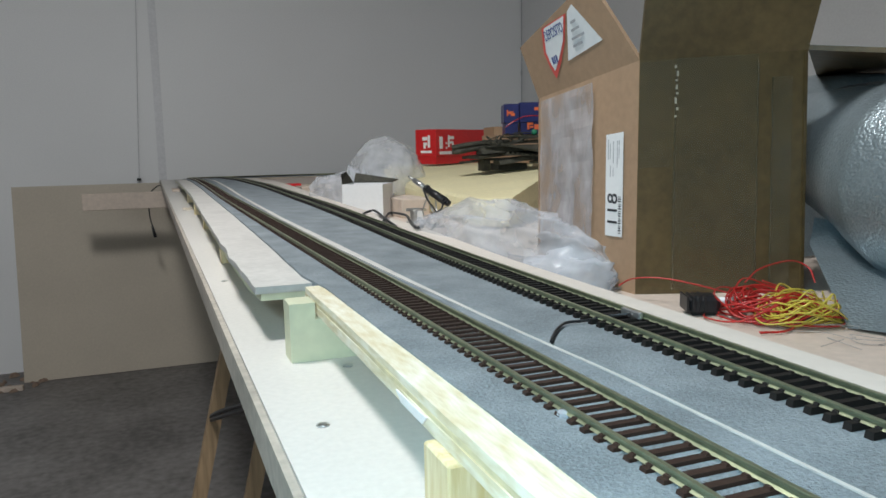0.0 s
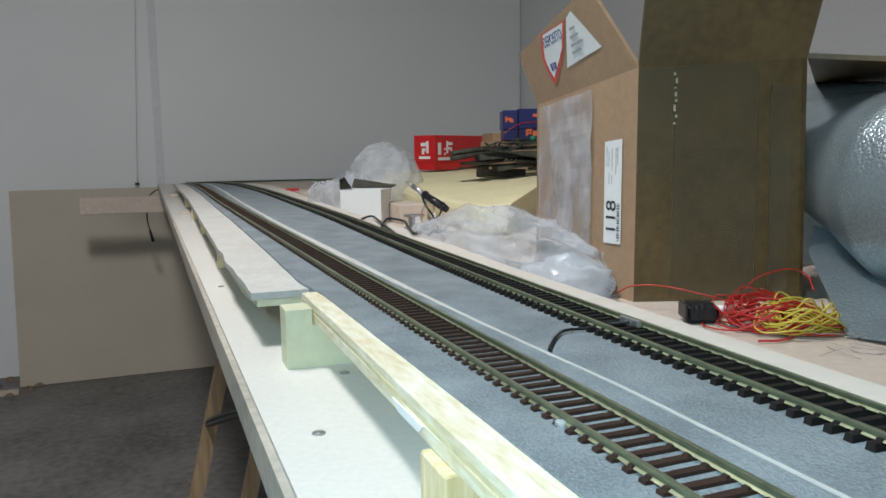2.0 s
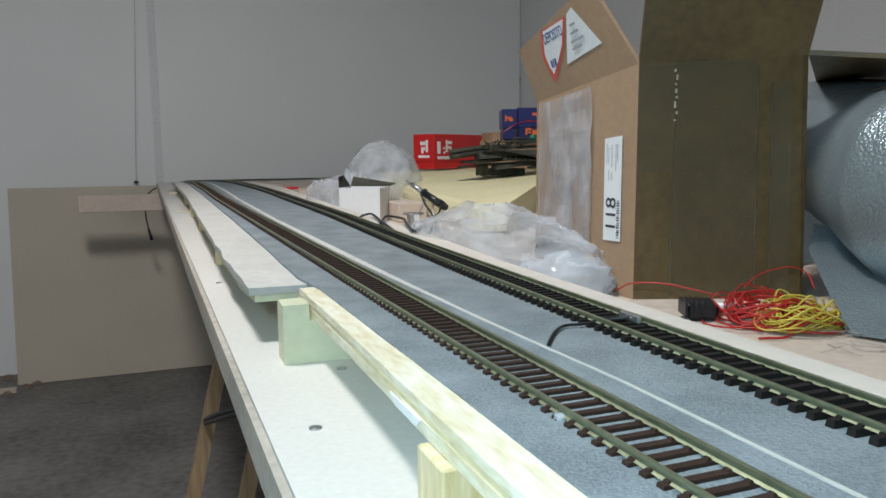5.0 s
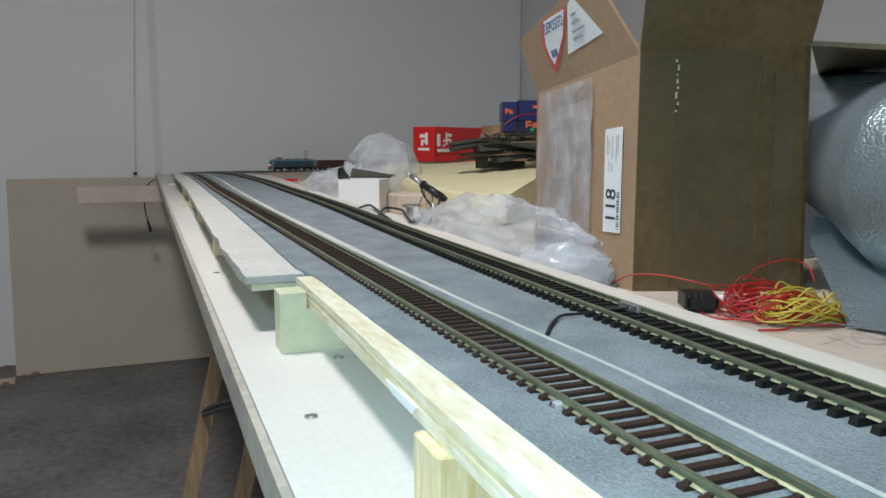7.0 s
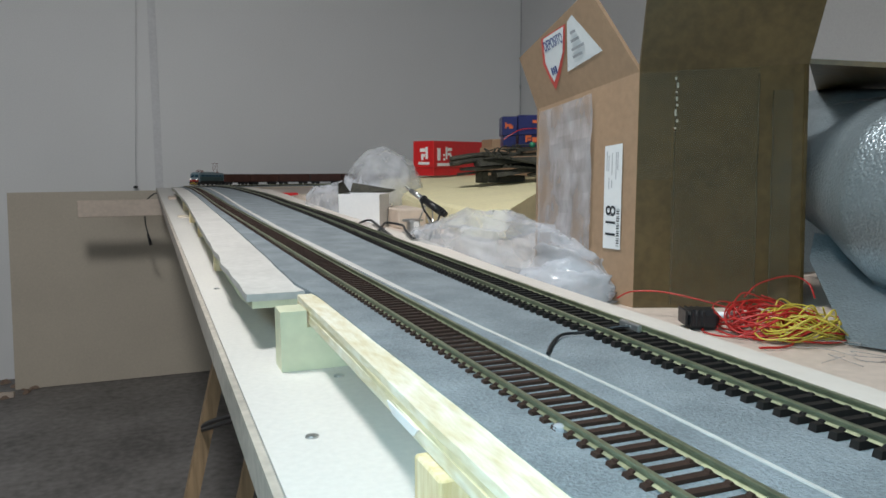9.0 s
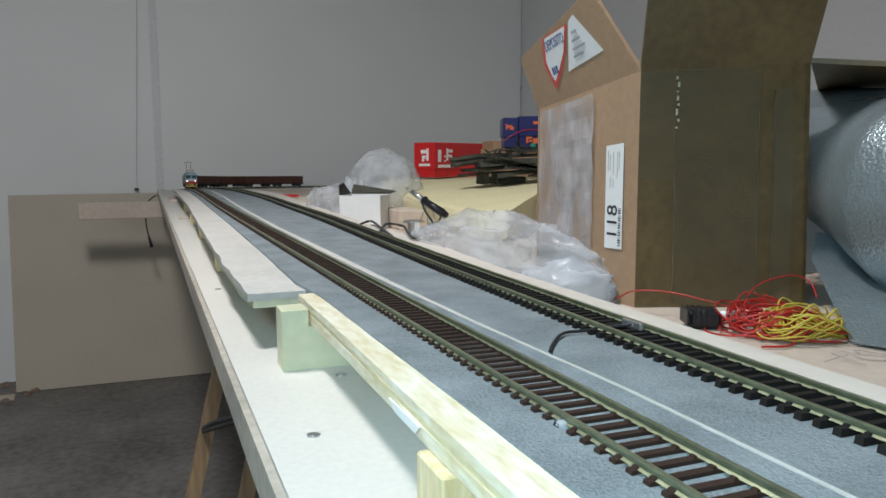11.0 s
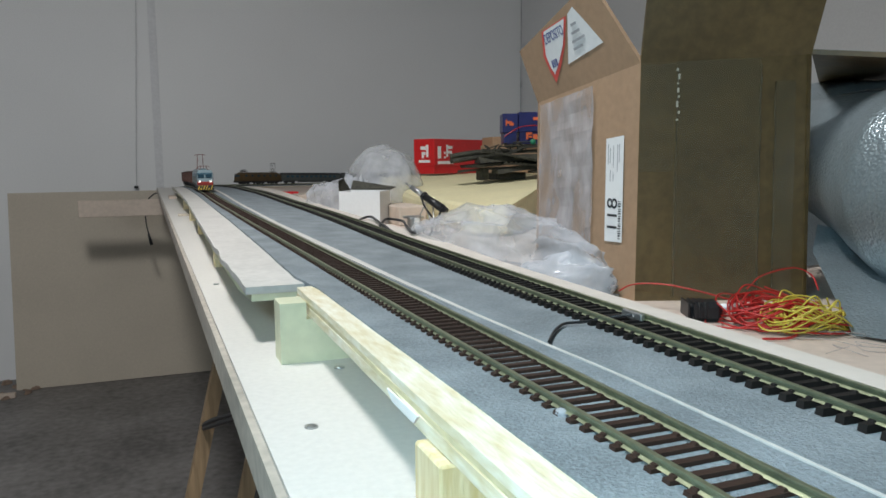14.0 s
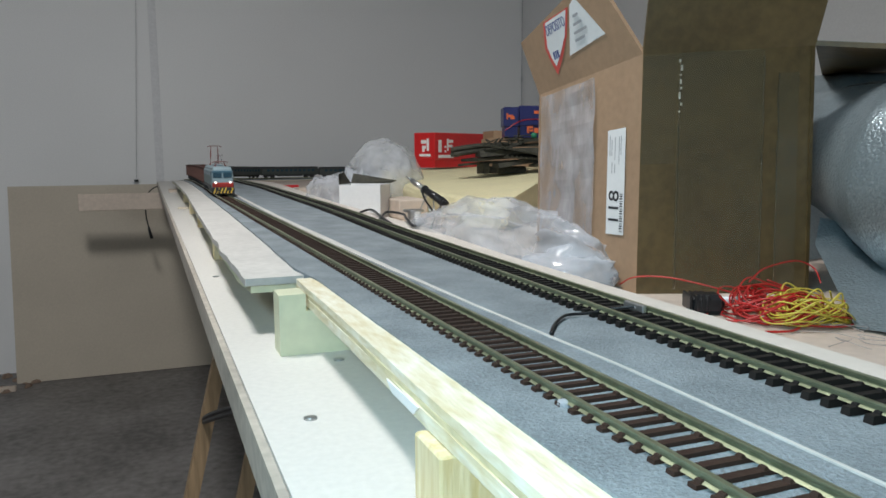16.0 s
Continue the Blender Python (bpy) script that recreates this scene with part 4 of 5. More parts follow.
bm = bmesh.new()
cyl(bm, 0.015, 0.0, 0.003, 20)
cyl(bm, 0.009, 0.003, 0.018, 16)
cyl(bm, 0.015, 0.018, 0.021, 20)
part("spool", bm, M_METAL, tb)
part("tag", boxes((-0.004, 0.004, -0.0165, -0.0155, 0.002, 0.019)), M_PAPER, tb)

# small clutter by the far bend
tagged(part("small_box", boxes((0.290, 0.330, 1.83, 1.86, T, T + 0.027), bev=0.001), M_REDBOX), "small flat red box lying on the table", "box")
tagged(part("wood_offcut", boxes((0.300, 0.325, 1.66, 1.74, T, T + 0.026), bev=0.001), M_BATTEN), "pale wooden offcut on the table", "offcut")
tagged(part("paper_sheet", boxes((0.31, 0.40, 1.42, 1.60, T, T + 0.0012)), M_BATTEN), "loose sheet of brown paper on the table", "paper")
tagged(part("wood_offcut", boxes((0.30, 0.52, 2.12, 2.15, T, T + 0.010), bev=0.001), M_EDGE), "long dark wooden offcut on the table", "offcut")
tagged(part("marking_card", boxes((0.352, 0.398, 1.10, 1.20, T, T + 0.030), bev=0.002), M_BATTEN), "small beige carton beside the foam edge", "box")

# ---------- wires, adapter, foil roll ----------
def tangle(name, mat, label, c, r, n, sd, rad, parent):
    random.seed(sd)
    for k in range(n):
        a0, tilt = random.uniform(0, 6.28), random.uniform(-0.5, 0.5)
        e = random.uniform(0.45, 1.0)
        off = Vector((random.uniform(-0.25, 0.25) * r[0], random.uniform(-0.25, 0.25) * r[1], 0))
        pts = []
        for j in range(9):
            a = a0 + j * 0.78
            q = Vector((math.cos(a) * r[0] * e, math.sin(a) * r[1] * e * random.uniform(0.7, 1.1), 0)) + off
            h = 0.5 + 0.45 * math.sin(a * 1.3 + tilt * 5 + k)
            edge = max(0.15, 1 - (q.x / r[0]) ** 2 * 0.7)
            pts.append((c[0] + q.x, c[1] + q.y, T + 0.0014 + r[2] * h * edge * random.uniform(0.6, 1.0)))
        bm = bmesh.new()
        tube(bm, smooth_line(pts, 6), rad, 5)
        part("strand", bm, mat, parent, label, smooth=True)


coil = thing("wire_bundle", "tangled bundle of red and yellow hookup wire", "wire bundle")
tangle("strand", M_WIRERED, "red wire", (0.352, 0.354), (0.036, 0.030, 0.020), 24, 11, 0.00055, coil)
tangle("strand", M_WIRERED, "red wire", (0.356, 0.332), (0.028, 0.018, 0.010), 8, 17, 0.00055, coil)
tangle("strand", M_WIREYEL, "yellow wire", (0.353, 0.330), (0.027, 0.020, 0.023), 17, 23, 0.00052, coil)
bm = bmesh.new()
tube(bm, smooth_line([(0.300, 0.440, 0.7595), (0.305, 0.430, 0.7655), (0.318, 0.415, 0.7670), (0.333, 0.395, 0.764), (0.352, 0.378, 0.758), (0.37, 0.37, 0.753)], 8), 0.00055)
part("strand", bm, M_WIRERED, coil, "long red lead", smooth=True)
bm = bmesh.new()
tube(bm, smooth_line([(0.3564, 0.38, 0.7668), (0.3766, 0.388, 0.7731), (0.4068, 0.392, 0.7759), (0.4172, 0.386, 0.7712), (0.412, 0.375, 0.7631)], 8), 0.00052)
part("strand", bm, M_WIRERED, coil, "arched red lead", smooth=True)
bm = bmesh.new()
tube(bm, smooth_line([(0.352, 0.334, 0.7515), (0.338, 0.321, 0.7515), (0.325, 0.316, 0.7515), (0.312, 0.320, 0.7515)], 8), 0.00070)
part("strand", bm, M_WIRERED, coil, "loose red end", smooth=True)
scraps = thing("wire_scraps", "fine grey wire scraps curling on the table", "wire scraps")
random.seed(9)
for k in range(9):
    x, y = random.uniform(0.31, 0.40), random.uniform(0.24, 0.33)
    q = [(x, y, T + 0.0008)]
    for j in range(5):
        x, y = x + random.uniform(-0.012, 0.018), y + random.uniform(-0.018, 0.012)
        q.append((x, y, T + 0.0008 + random.uniform(0, 0.003)))
    bm = bmesh.new()
    tube(bm, smooth_line(q, 6), 0.00022, 4)
    part("scrap", bm, M_WIREGREY, scraps)

ad = thing("power_adapter", "small black power adapter with a ribbed housing", "adapter", m=pose(0.320, 0.376, T, 0, 0, -24))
bm = bmesh.new()
box(bm, -0.011, 0.009, -0.008, 0.008, 0, 0.0128, bev=0.003)
for k in range(4):
    box(bm, -0.0128 + 0.0035 * k, -0.0113 + 0.0035 * k, -0.0090, 0.0090, 0.003, 0.0129, bev=0.0004)
part("housing", bm, M_BLACK, ad)
bm = bmesh.new()
cyl(bm, 0.0022, 0.009, 0.020, 14, pose(0, 0, 0.0085, 0, 90, 0))
part("plug", bm, M_PAPER, ad, "white plug barrel", smooth=True)
bm = bmesh.new()
cyl(bm, 0.0016, 0.020, 0.024, 12, pose(0, 0, 0.0085, 0, 90, 0))
part("pin", bm, M_METAL, ad, "metal pin", smooth=True)

# rolled silver bubble foil and its hanging end
roll = thing("foil_roll", "big silver bubble foil roll sagging on the table", "foil roll")
a, b = Vector((0.5240, 0.5024, 0.8602)), Vector((0.4675, 0.288, 0.8176))
axis = (b - a)
side = axis.cross(Vector((0, 0, 1))).normalized()
bm = bmesh.new()
g = []
NU, NV = 46, 72
for i in range(NU + 1):
    u = i / NU
    row = []
    for j in range(NV + 1):
        th = radians(-80 - 430 * j / NV)
        big = min(0.0380 + 0.0500 * u, (a + axis * u).z - T - 0.0035)
        rr = big * (1 - 0.10 * j / NV) + 0.0022 * noise.noise((u * 5, th * 1.2, 1)) + 0.0009 * noise.noise((u * 16, th * 5, 4))
        row.append(bm.verts.new(a + axis * u + side * (rr * math.cos(th)) + Vector((0, 0, rr * math.sin(th)))))
    g.append(row)
for i in range(NU):
    for j in range(NV):
        bm.faces.new((g[i][j], g[i + 1][j], g[i + 1][j + 1], g[i][j + 1]))
part("roll", bm, M_BUBBLE, roll, "silver bubble foil curling into a flared roll", smooth=True)
bm = bmesh.new()
g = []
for i in range(25):
    u = i / 24
    v, w = min(1, u / 0.6), max(0, u / 0.6 - 1) / 0.667
    l = Vector((0.3647, 0.3075, 0)).lerp(Vector((0.4323, 0.400, 0.0338)), v).lerp(Vector((0.4522, 0.4150, 0.0508)), w)
    r = Vector((0.41, 0.15, 0)).lerp(Vector((0.62, 0.30, 0.0)), v).lerp(Vector((0.63, 0.33, 0.0)), w)
    g.append([bm.verts.new(l.lerp(r, j / 16) + Vector((0, 0, T + 0.0014 + 0.0022 * (0.5 + 0.5 * noise.noise((u * 5, j * 0.4, 3))) * min(1, j / 3)))) for j in range(17)])
for i in range(24):
    for j in range(16):
        bm.faces.new((g[i][j], g[i + 1][j], g[i + 1][j + 1], g[i][j + 1]))
# Foil curtain added behind the roll; it keeps light out of the gap below.
bc = bmesh.new()
g = []
for i in range(25):
    u = i / 24
    q = Vector((0.470, 0.505, 0)).lerp(Vector((0.80, 0.56, 0)), u)
    g.append([bc.verts.new((q.x + 0.004 * noise.noise((u * 7, j * 0.5, 1)), q.y + 0.03 * math.sin(j / 12 * 1.5) + 0.005 * noise.noise((u * 6, j * 0.4, 8)), T + 0.002 + 0.0115 * j)) for j in range(13)])
for i in range(24):
    for j in range(12):
        bc.faces.new((g[i][j], g[i + 1][j], g[i + 1][j + 1], g[i][j + 1]))
part("back_curl", bc, M_BUBBLE, roll, "foil curtain added behind the roll to block light", smooth=True)
bc = bmesh.new()
near_lip = smooth_line([(0.494, 0.475, 0.8870), (0.5009, 0.4677, 0.8913), (0.5097, 0.4597, 0.8971), (0.5138, 0.4478, 0.9006), (0.5191, 0.4190, 0.9021), (0.5185, 0.3868, 0.9019)], 5)
far_lip = smooth_line([(0.545, 0.525, 0.9140), (0.5517, 0.5161, 0.9156), (0.5614, 0.5070, 0.9165), (0.5666, 0.4942, 0.9159), (0.5744, 0.4636, 0.9108), (0.5864, 0.4368, 0.9063)], 5)
rows = []
for p, q in zip(near_lip, far_lip):
    back = q + Vector((0.05, 0.03, -0.06))
    rows.append([bc.verts.new(p.lerp(q, j / 5) + Vector((0, 0, 0.004 * math.sin(math.pi * j / 5)))) for j in range(6)] + [bc.verts.new(q.lerp(back, j / 4) + Vector((0, 0, -0.02 * (j / 4) ** 2))) for j in range(1, 5)])
for r0, r1 in zip(rows, rows[1:]):
    for j in range(9):
        bc.faces.new((r0[j], r1[j], r1[j + 1], r0[j + 1]))
part("outer_wrap", bc, M_BUBBLE, roll, "loose outer layer arching over the roll", smooth=True)
part("flat_end", bm, M_BUBBLE, roll, "loose end of the foil sloping down to the table", smooth=True)

# ---------- cords on the wall, rubble on the floor ----------
bm = bmesh.new()
tube(bm, smooth_line([(-0.026, 3.285, 1.60), (-0.0298, 3.285, 1.455), (-0.047, 3.285, 1.10), (-0.0626, 3.285, 0.76), (-0.060, 3.285, 0.666)]), 0.0010)
cord = thing("wall_cable", "thin grey cord hanging down the wall with a clamp", "cord")
part("line", bm, M_CORD, cord)
part("clamp", boxes((-0.072, -0.056, 3.276, 3.2995, 0.746, 0.755), (-0.066, -0.052, 3.277, 3.299, 0.658, 0.668), bev=0.001), M_BLACK, cord, "small dark clamp")
part("nail", boxes((-0.028, -0.024, 3.28, 3.2995, 1.60, 1.604)), M_METAL, cord)
bm = bmesh.new()
tube(bm, smooth_line([(0.03, 2.93, 0.735), (0.003, 2.935, 0.735), (-0.0275, 2.94, 0.700), (-0.030, 2.94, 0.63), (-0.022, 2.94, 0.585)]), 0.0026)
cab = thing("power_cable", "black cable end hanging from the table edge", "cable")
part("line", bm, M_WIREDARK, cab)
bm = rod(bmesh.new(), Vector((-0.024, 2.94, 0.59)), Vector((-0.015, 2.94, 0.548)), 0.004, 0.006)
part("plug", bm, M_BLACK, cab, "black plug", smooth=True)
bm = bmesh.new()
tube(bm, [(1.672, 3.29, 1.75), (1.6725, 3.29, 1.546), (1.672, 3.29, 1.045), (1.672, 3.29, 0.75)], 0.0018)
tube(bm, [(1.672, 3.29, 1.215), (1.672, 3.29, 1.195)], 0.004)
tagged(part("thin_cord", bm, M_CORD), "thin grey cord running down the corner", "cord")
random.seed(3)
bm = bmesh.new()
for k in range(46):
    x, y, s = random.uniform(-0.85, -0.44), random.uniform(3.02, 3.26), random.uniform(0.004, 0.016)
    bmesh.ops.create_icosphere(bm, subdivisions=1, radius=s, matrix=pose(x, y, s * 0.3, random.uniform(0, 90), 0, random.uniform(0, 90)) @ Matrix.Diagonal((1.6, 1, 0.5, 1)))
tagged(part("rubble", bm, M_DUST), "brownish rubble and dust along the wall foot", "rubble", kind="stuff")
tagged(part("wood_offcut", boxes((-0.60, -0.505, 3.03, 3.055, 0, 0.018), bev=0.002), M_BATTEN), "short pale wooden offcut on the floor", "offcut")
tagged(part("wood_stick", boxes((0.040, 0.060, 2.179, 2.279, T, T + 0.006), bev=0.0006), M_BATTEN), "short wooden stick on the white board", "stick")
tagged(part("wood_stick", boxes((0.043, 0.062, 1.482, 1.506, T, T + 0.003), bev=0.0006), M_EDGE), "thin dark wooden stick on the white board", "stick")

# ---------- trains ----------
# Every vehicle is built with its length along x, its front at +x and the rail tops at z = 0.
def wheelset(parent, x, r=0.0058, mat=None):
    bm = bmesh.new()
    for y in (-0.0082, 0.0082):
        cyl(bm, r, -0.0012, 0.0012, 16, pose(x, y, r, 90, 0, 0))
        cyl(bm, r + 0.0007, 0.0002, 0.0009, 16, pose(x, y + (-0.0012 if y > 0 else 0.0001), r, 90, 0, 0))
    cyl(bm, 0.001, -0.009, 0.009, 8, pose(x, 0, r, 90, 0, 0))
    part("wheelset", bm, mat or M_LOCODARK, parent)


def bogie(parent, x, wb):
    bm = bmesh.new()
    for y in (-0.0125, 0.0110):
        box(bm, x - wb / 2 - 0.006, x + wb / 2 + 0.006, y, y + 0.0015, 0.0045, 0.0085, bev=0.0004)
        for d in (-wb / 2, wb / 2):
            box(bm, x + d - 0.0022, x + d + 0.0022, y - 0.0005, y + 0.002, 0.0035, 0.0075)
    box(bm, x - 0.006, x + 0.006, -0.011, 0.011, 0.006, 0.0095)
    b = part("bogie", bm, M_LOCODARK, parent)
    for d in (-wb / 2, wb / 2):
        wheelset(b, x + d)


def loft(sections, caps=True):
    """Rings of equal count, joined."""
    bm = bmesh.new()
    rs = [[bm.verts.new(p) for p in s] for s in sections]
    n = len(rs[0])
    for a, b in zip(rs, rs[1:]):
        for k in range(n):
            bm.faces.new((a[k], a[(k + 1) % n], b[(k + 1) % n], b[k]))
    bm.faces.new(rs[0][::-1])
    bm.faces.new(rs[-1])
    return bm


def pantograph(parent, x, raised, mat):
    bm = bmesh.new()
    z0 = 0.0475
    top = 0.031 if raised else 0.005
    half = 0.010 if raised else 0.017
    for y in (-0.007, 0.007):
        tube(bm, [(x - 0.006, y, z0), (x + half * 0.9, y * 0.9, z0 + top * 0.5)], 0.00055, 5)
        tube(bm, [(x + half * 0.9, y * 0.9, z0 + top * 0.5), (x, y * 0.8, z0 + top)], 0.00050, 5)
        tube(bm, [(x + 0.006, y, z0), (x - half * 0.9, y * 0.9, z0 + top * 0.5)], 0.00055, 5)
        tube(bm, [(x - half * 0.9, y * 0.9, z0 + top * 0.5), (x, y * 0.8, z0 + top)], 0.00050, 5)
    for dx in (-0.002, 0.002):
        tube(bm, [(x + dx, -0.012, z0 + top - 0.001), (x + dx, -0.008, z0 + top + 0.0006), (x + dx, 0.008, z0 + top + 0.0006), (x + dx, 0.012, z0 + top - 0.001)], 0.0006, 5)
    box(bm, x - 0.010, x + 0.010, -0.009, -0.0075, z0 - 0.0022, z0)
    box(bm, x - 0.010, x + 0.010, 0.0075, 0.009, z0 - 0.0022, z0)
    part("pantograph", bm, mat, parent, "raised pantograph" if raised else "folded pantograph")


def profile(hw, z0, z1, zr):
    """Half-round-cornered body section in (y, z)."""
    return [(-hw, z0), (-hw, z1), (-hw * 0.93, z1 + (zr - z1) * 0.5), (-hw * 0.72, z1 + (zr - z1) * 0.85), (-hw * 0.3, zr), (hw * 0.3, zr), (hw * 0.72, z1 + (zr - z1) * 0.85), (hw * 0.93, z1 + (zr - z1) * 0.5), (hw, z1), (hw, z0)]


def body_shell(L, hw, z0, z1, zr, taper, rake):
    prof = profile(hw, z0, z1, zr)
    secs = []
    for x, s, lo in ((-L / 2, taper, 0), (-L / 2 + 0.012, 1, 0), (L / 2 - 0.012, 1, 0), (L / 2, taper, 1)):
        end = abs(abs(x) - L / 2) < 1e-6
        sg = 1 if x > 0 else -1
        secs.append([(x - (sg * rake * max(0, (z - z0) / (zr - z0)) if end else 0), y * s, z) for y, z in prof])
    return loft(secs)


def electric_loco():
    L, hw = 0.192, 0.0170
    t = thing("locomotive", "pale grey electric model locomotive with red and yellow-striped front", "locomotive")
    part("body", body_shell(L, hw, 0.0125, 0.0385, 0.0410, 0.90, 0.006), M_LOCOGREY, t, "pale blue-grey body shell")
    part("roof", body_shell(L - 0.014, hw * 0.92, 0.0405, 0.0430, 0.0455, 0.92, 0.004), M_LOCOGREY, t, "light grey roof")
    for y in (-1, 1):
        part("side_band", boxes((-L / 2 + 0.014, L / 2 - 0.014, y * hw - 0.0004, y * hw + 0.0004, 0.0305, 0.0375)), M_LOCOBLUE, t, "dark blue window band")
        for k in range(6):
            x = -0.062 + k * 0.0248
            part("side_window", boxes((x - 0.006, x + 0.006, y * hw - 0.0007, y * hw + 0.0007, 0.0315, 0.0365), bev=0.0003), M_GLASS, t)
        part("side_panel", boxes((-L / 2 + 0.013, L / 2 - 0.013, y * hw - 0.0004, y * hw + 0.0004, 0.0170, 0.0300)), M_LOCOSIDE, t, "teal-grey side panel")
        part("side_skirt", boxes((-L / 2 + 0.012, L / 2 - 0.012, y * hw - 0.0006, y * hw + 0.0006, 0.0118, 0.0165)), M_LOCODARK, t, "dark lower skirt")
    for s in (1, -1):
        X = s * L / 2
        part("nose_red", boxes((min(X - s * 0.009, X + s * 0.0009), max(X - s * 0.009, X + s * 0.0009), -0.0160, 0.0160, 0.0129, 0.0205), bev=0.001), M_LOCORED, t, "red lower front")
        for y in (-0.0078, 0.0078):
            xw = X - s * 0.0038
            ob = part("windscreen", boxes((-0.0016, 0.0016, y - 0.0064, y + 0.0064, 0.0280, 0.0358), bev=0.0006), M_GLASS, t, "dark windscreen")
            ob.matrix_basis = pose(xw, 0, 0)
        part("brow", boxes((X - s * 0.006 - 0.002, X - s * 0.006 + 0.002, -0.0158, 0.0158, 0.0364, 0.0382)), M_LOCOBLUE, t, "blue brow above the windows")
        part("buffer_beam", boxes((X - 0.002, X + 0.002, -0.0172, 0.0172, 0.0030, 0.0128), bev=0.0005), M_LOCODARK, t)
        for k in range(6):
            y = -0.0146 + k * 0.0052
            bm = prism([(X + s * 0.0022, y - 0.001, 0.0034), (X + s * 0.0022, y + 0.0010, 0.0034), (X + s * 0.0022, y + 0.0044, 0.0124), (X + s * 0.0022, y + 0.0024, 0.0124)], 0.0003)
            part("stripe", bm, M_LOCOYEL, t, "yellow hazard stripe")
        part("plough", boxes((X - s * 0.004 - 0.002, X - s * 0.004 + 0.002, -0.013, 0.013, 0.0015, 0.0029)), M_LOCODARK, t)
        for y in (-0.0092, 0.0092):
            bm = bmesh.new()
            cyl(bm, 0.0028, 0, 0.0026, 14, pose(X + s * 0.001, y, 0.0100) @ pose(0, 0, 0, 0, s * 90, 0))
            part("buffer", bm, M_LOCODARK, t)
            bm = bmesh.new()
            cyl(bm, 0.0016, 0, 0.0012, 14, pose(X + s * 0.0008, y * 1.22, 0.0208) @ pose(0, 0, 0, 0, s * 90, 0))
            part("headlight", bm, M_LIGHT if s > 0 else M_PAPER, t, "lit white headlight" if s > 0 else "unlit headlight")
    part("underframe", boxes((-0.03, 0.03, -0.013, 0.013, 0.0035, 0.0120), (-L / 2 + 0.004, L / 2 - 0.004, -0.012, 0.012, 0.0098, 0.0124), bev=0.001), M_LOCODARK, t, "dark underframe with tanks")
    for x in (-0.062, 0.0, 0.062):
        bogie(t, x, 0.026)
    pantograph(t, 0.056, False, M_PANTO)
    pantograph(t, -0.056, True, M_PANTO)
    for x, l in ((-0.02, 0.03), (0.018, 0.022)):
        part("roof_box", boxes((x - l / 2, x + l / 2, -0.007, 0.007, 0.0452, 0.0478), bev=0.0006), M_LOCOGREY, t)
    return t


def brown_loco():
    L, hw = 0.212, 0.0168
    t = thing("locomotive", "old brown electric model locomotive with raised pantograph", "locomotive")
    part("body", body_shell(L, hw, 0.0125, 0.0365, 0.0395, 0.88, 0.003), M_LOCOBROWN, t, "brown body shell")
    part("roof", body_shell(L - 0.03, hw * 0.9, 0.0390, 0.0410, 0.0440, 0.9, 0.003), M_LOCOBROWN, t)
    for y in (-1, 1):
        for k in range(6):
            x = -0.075 + k * 0.030
            part("side_window", boxes((x - 0.005, x + 0.005, y * hw - 0.0006, y * hw + 0.0006, 0.0285, 0.0345), bev=0.0003), M_GLASS, t)
    for s in (1, -1):
        for y in (-0.0095, 0.0, 0.0095):
            part("windscreen", boxes((s * (L / 2 - 0.002) - 0.001, s * (L / 2 - 0.002) + 0.001, y - 0.0036, y + 0.0036, 0.0275, 0.0345), bev=0.0004), M_GLASS, t)
        part("buffer_beam", boxes((s * L / 2 - 0.002, s * L / 2 + 0.002, -0.0165, 0.0165, 0.0065, 0.0122), bev=0.0005), M_LOCODARK, t)
        for y in (-0.0098, 0.0098):
            bm = bmesh.new()
            cyl(bm, 0.0028, 0, 0.004, 14, pose(s * (L / 2 + 0.001), y, 0.0100) @ pose(0, 0, 0, 0, s * 90, 0))
            part("buffer", bm, M_LOCODARK, t)
    part("underframe", boxes((-L / 2 + 0.004, L / 2 - 0.004, -0.012, 0.012, 0.0060, 0.0123), bev=0.001), M_LOCODARK, t)
    for x in (-0.072, 0.0, 0.072):
        bogie(t, x, 0.026)
    pantograph(t, -0.074, True, M_LOCODARK)
    pantograph(t, 0.072, False, M_LOCODARK)
    return t


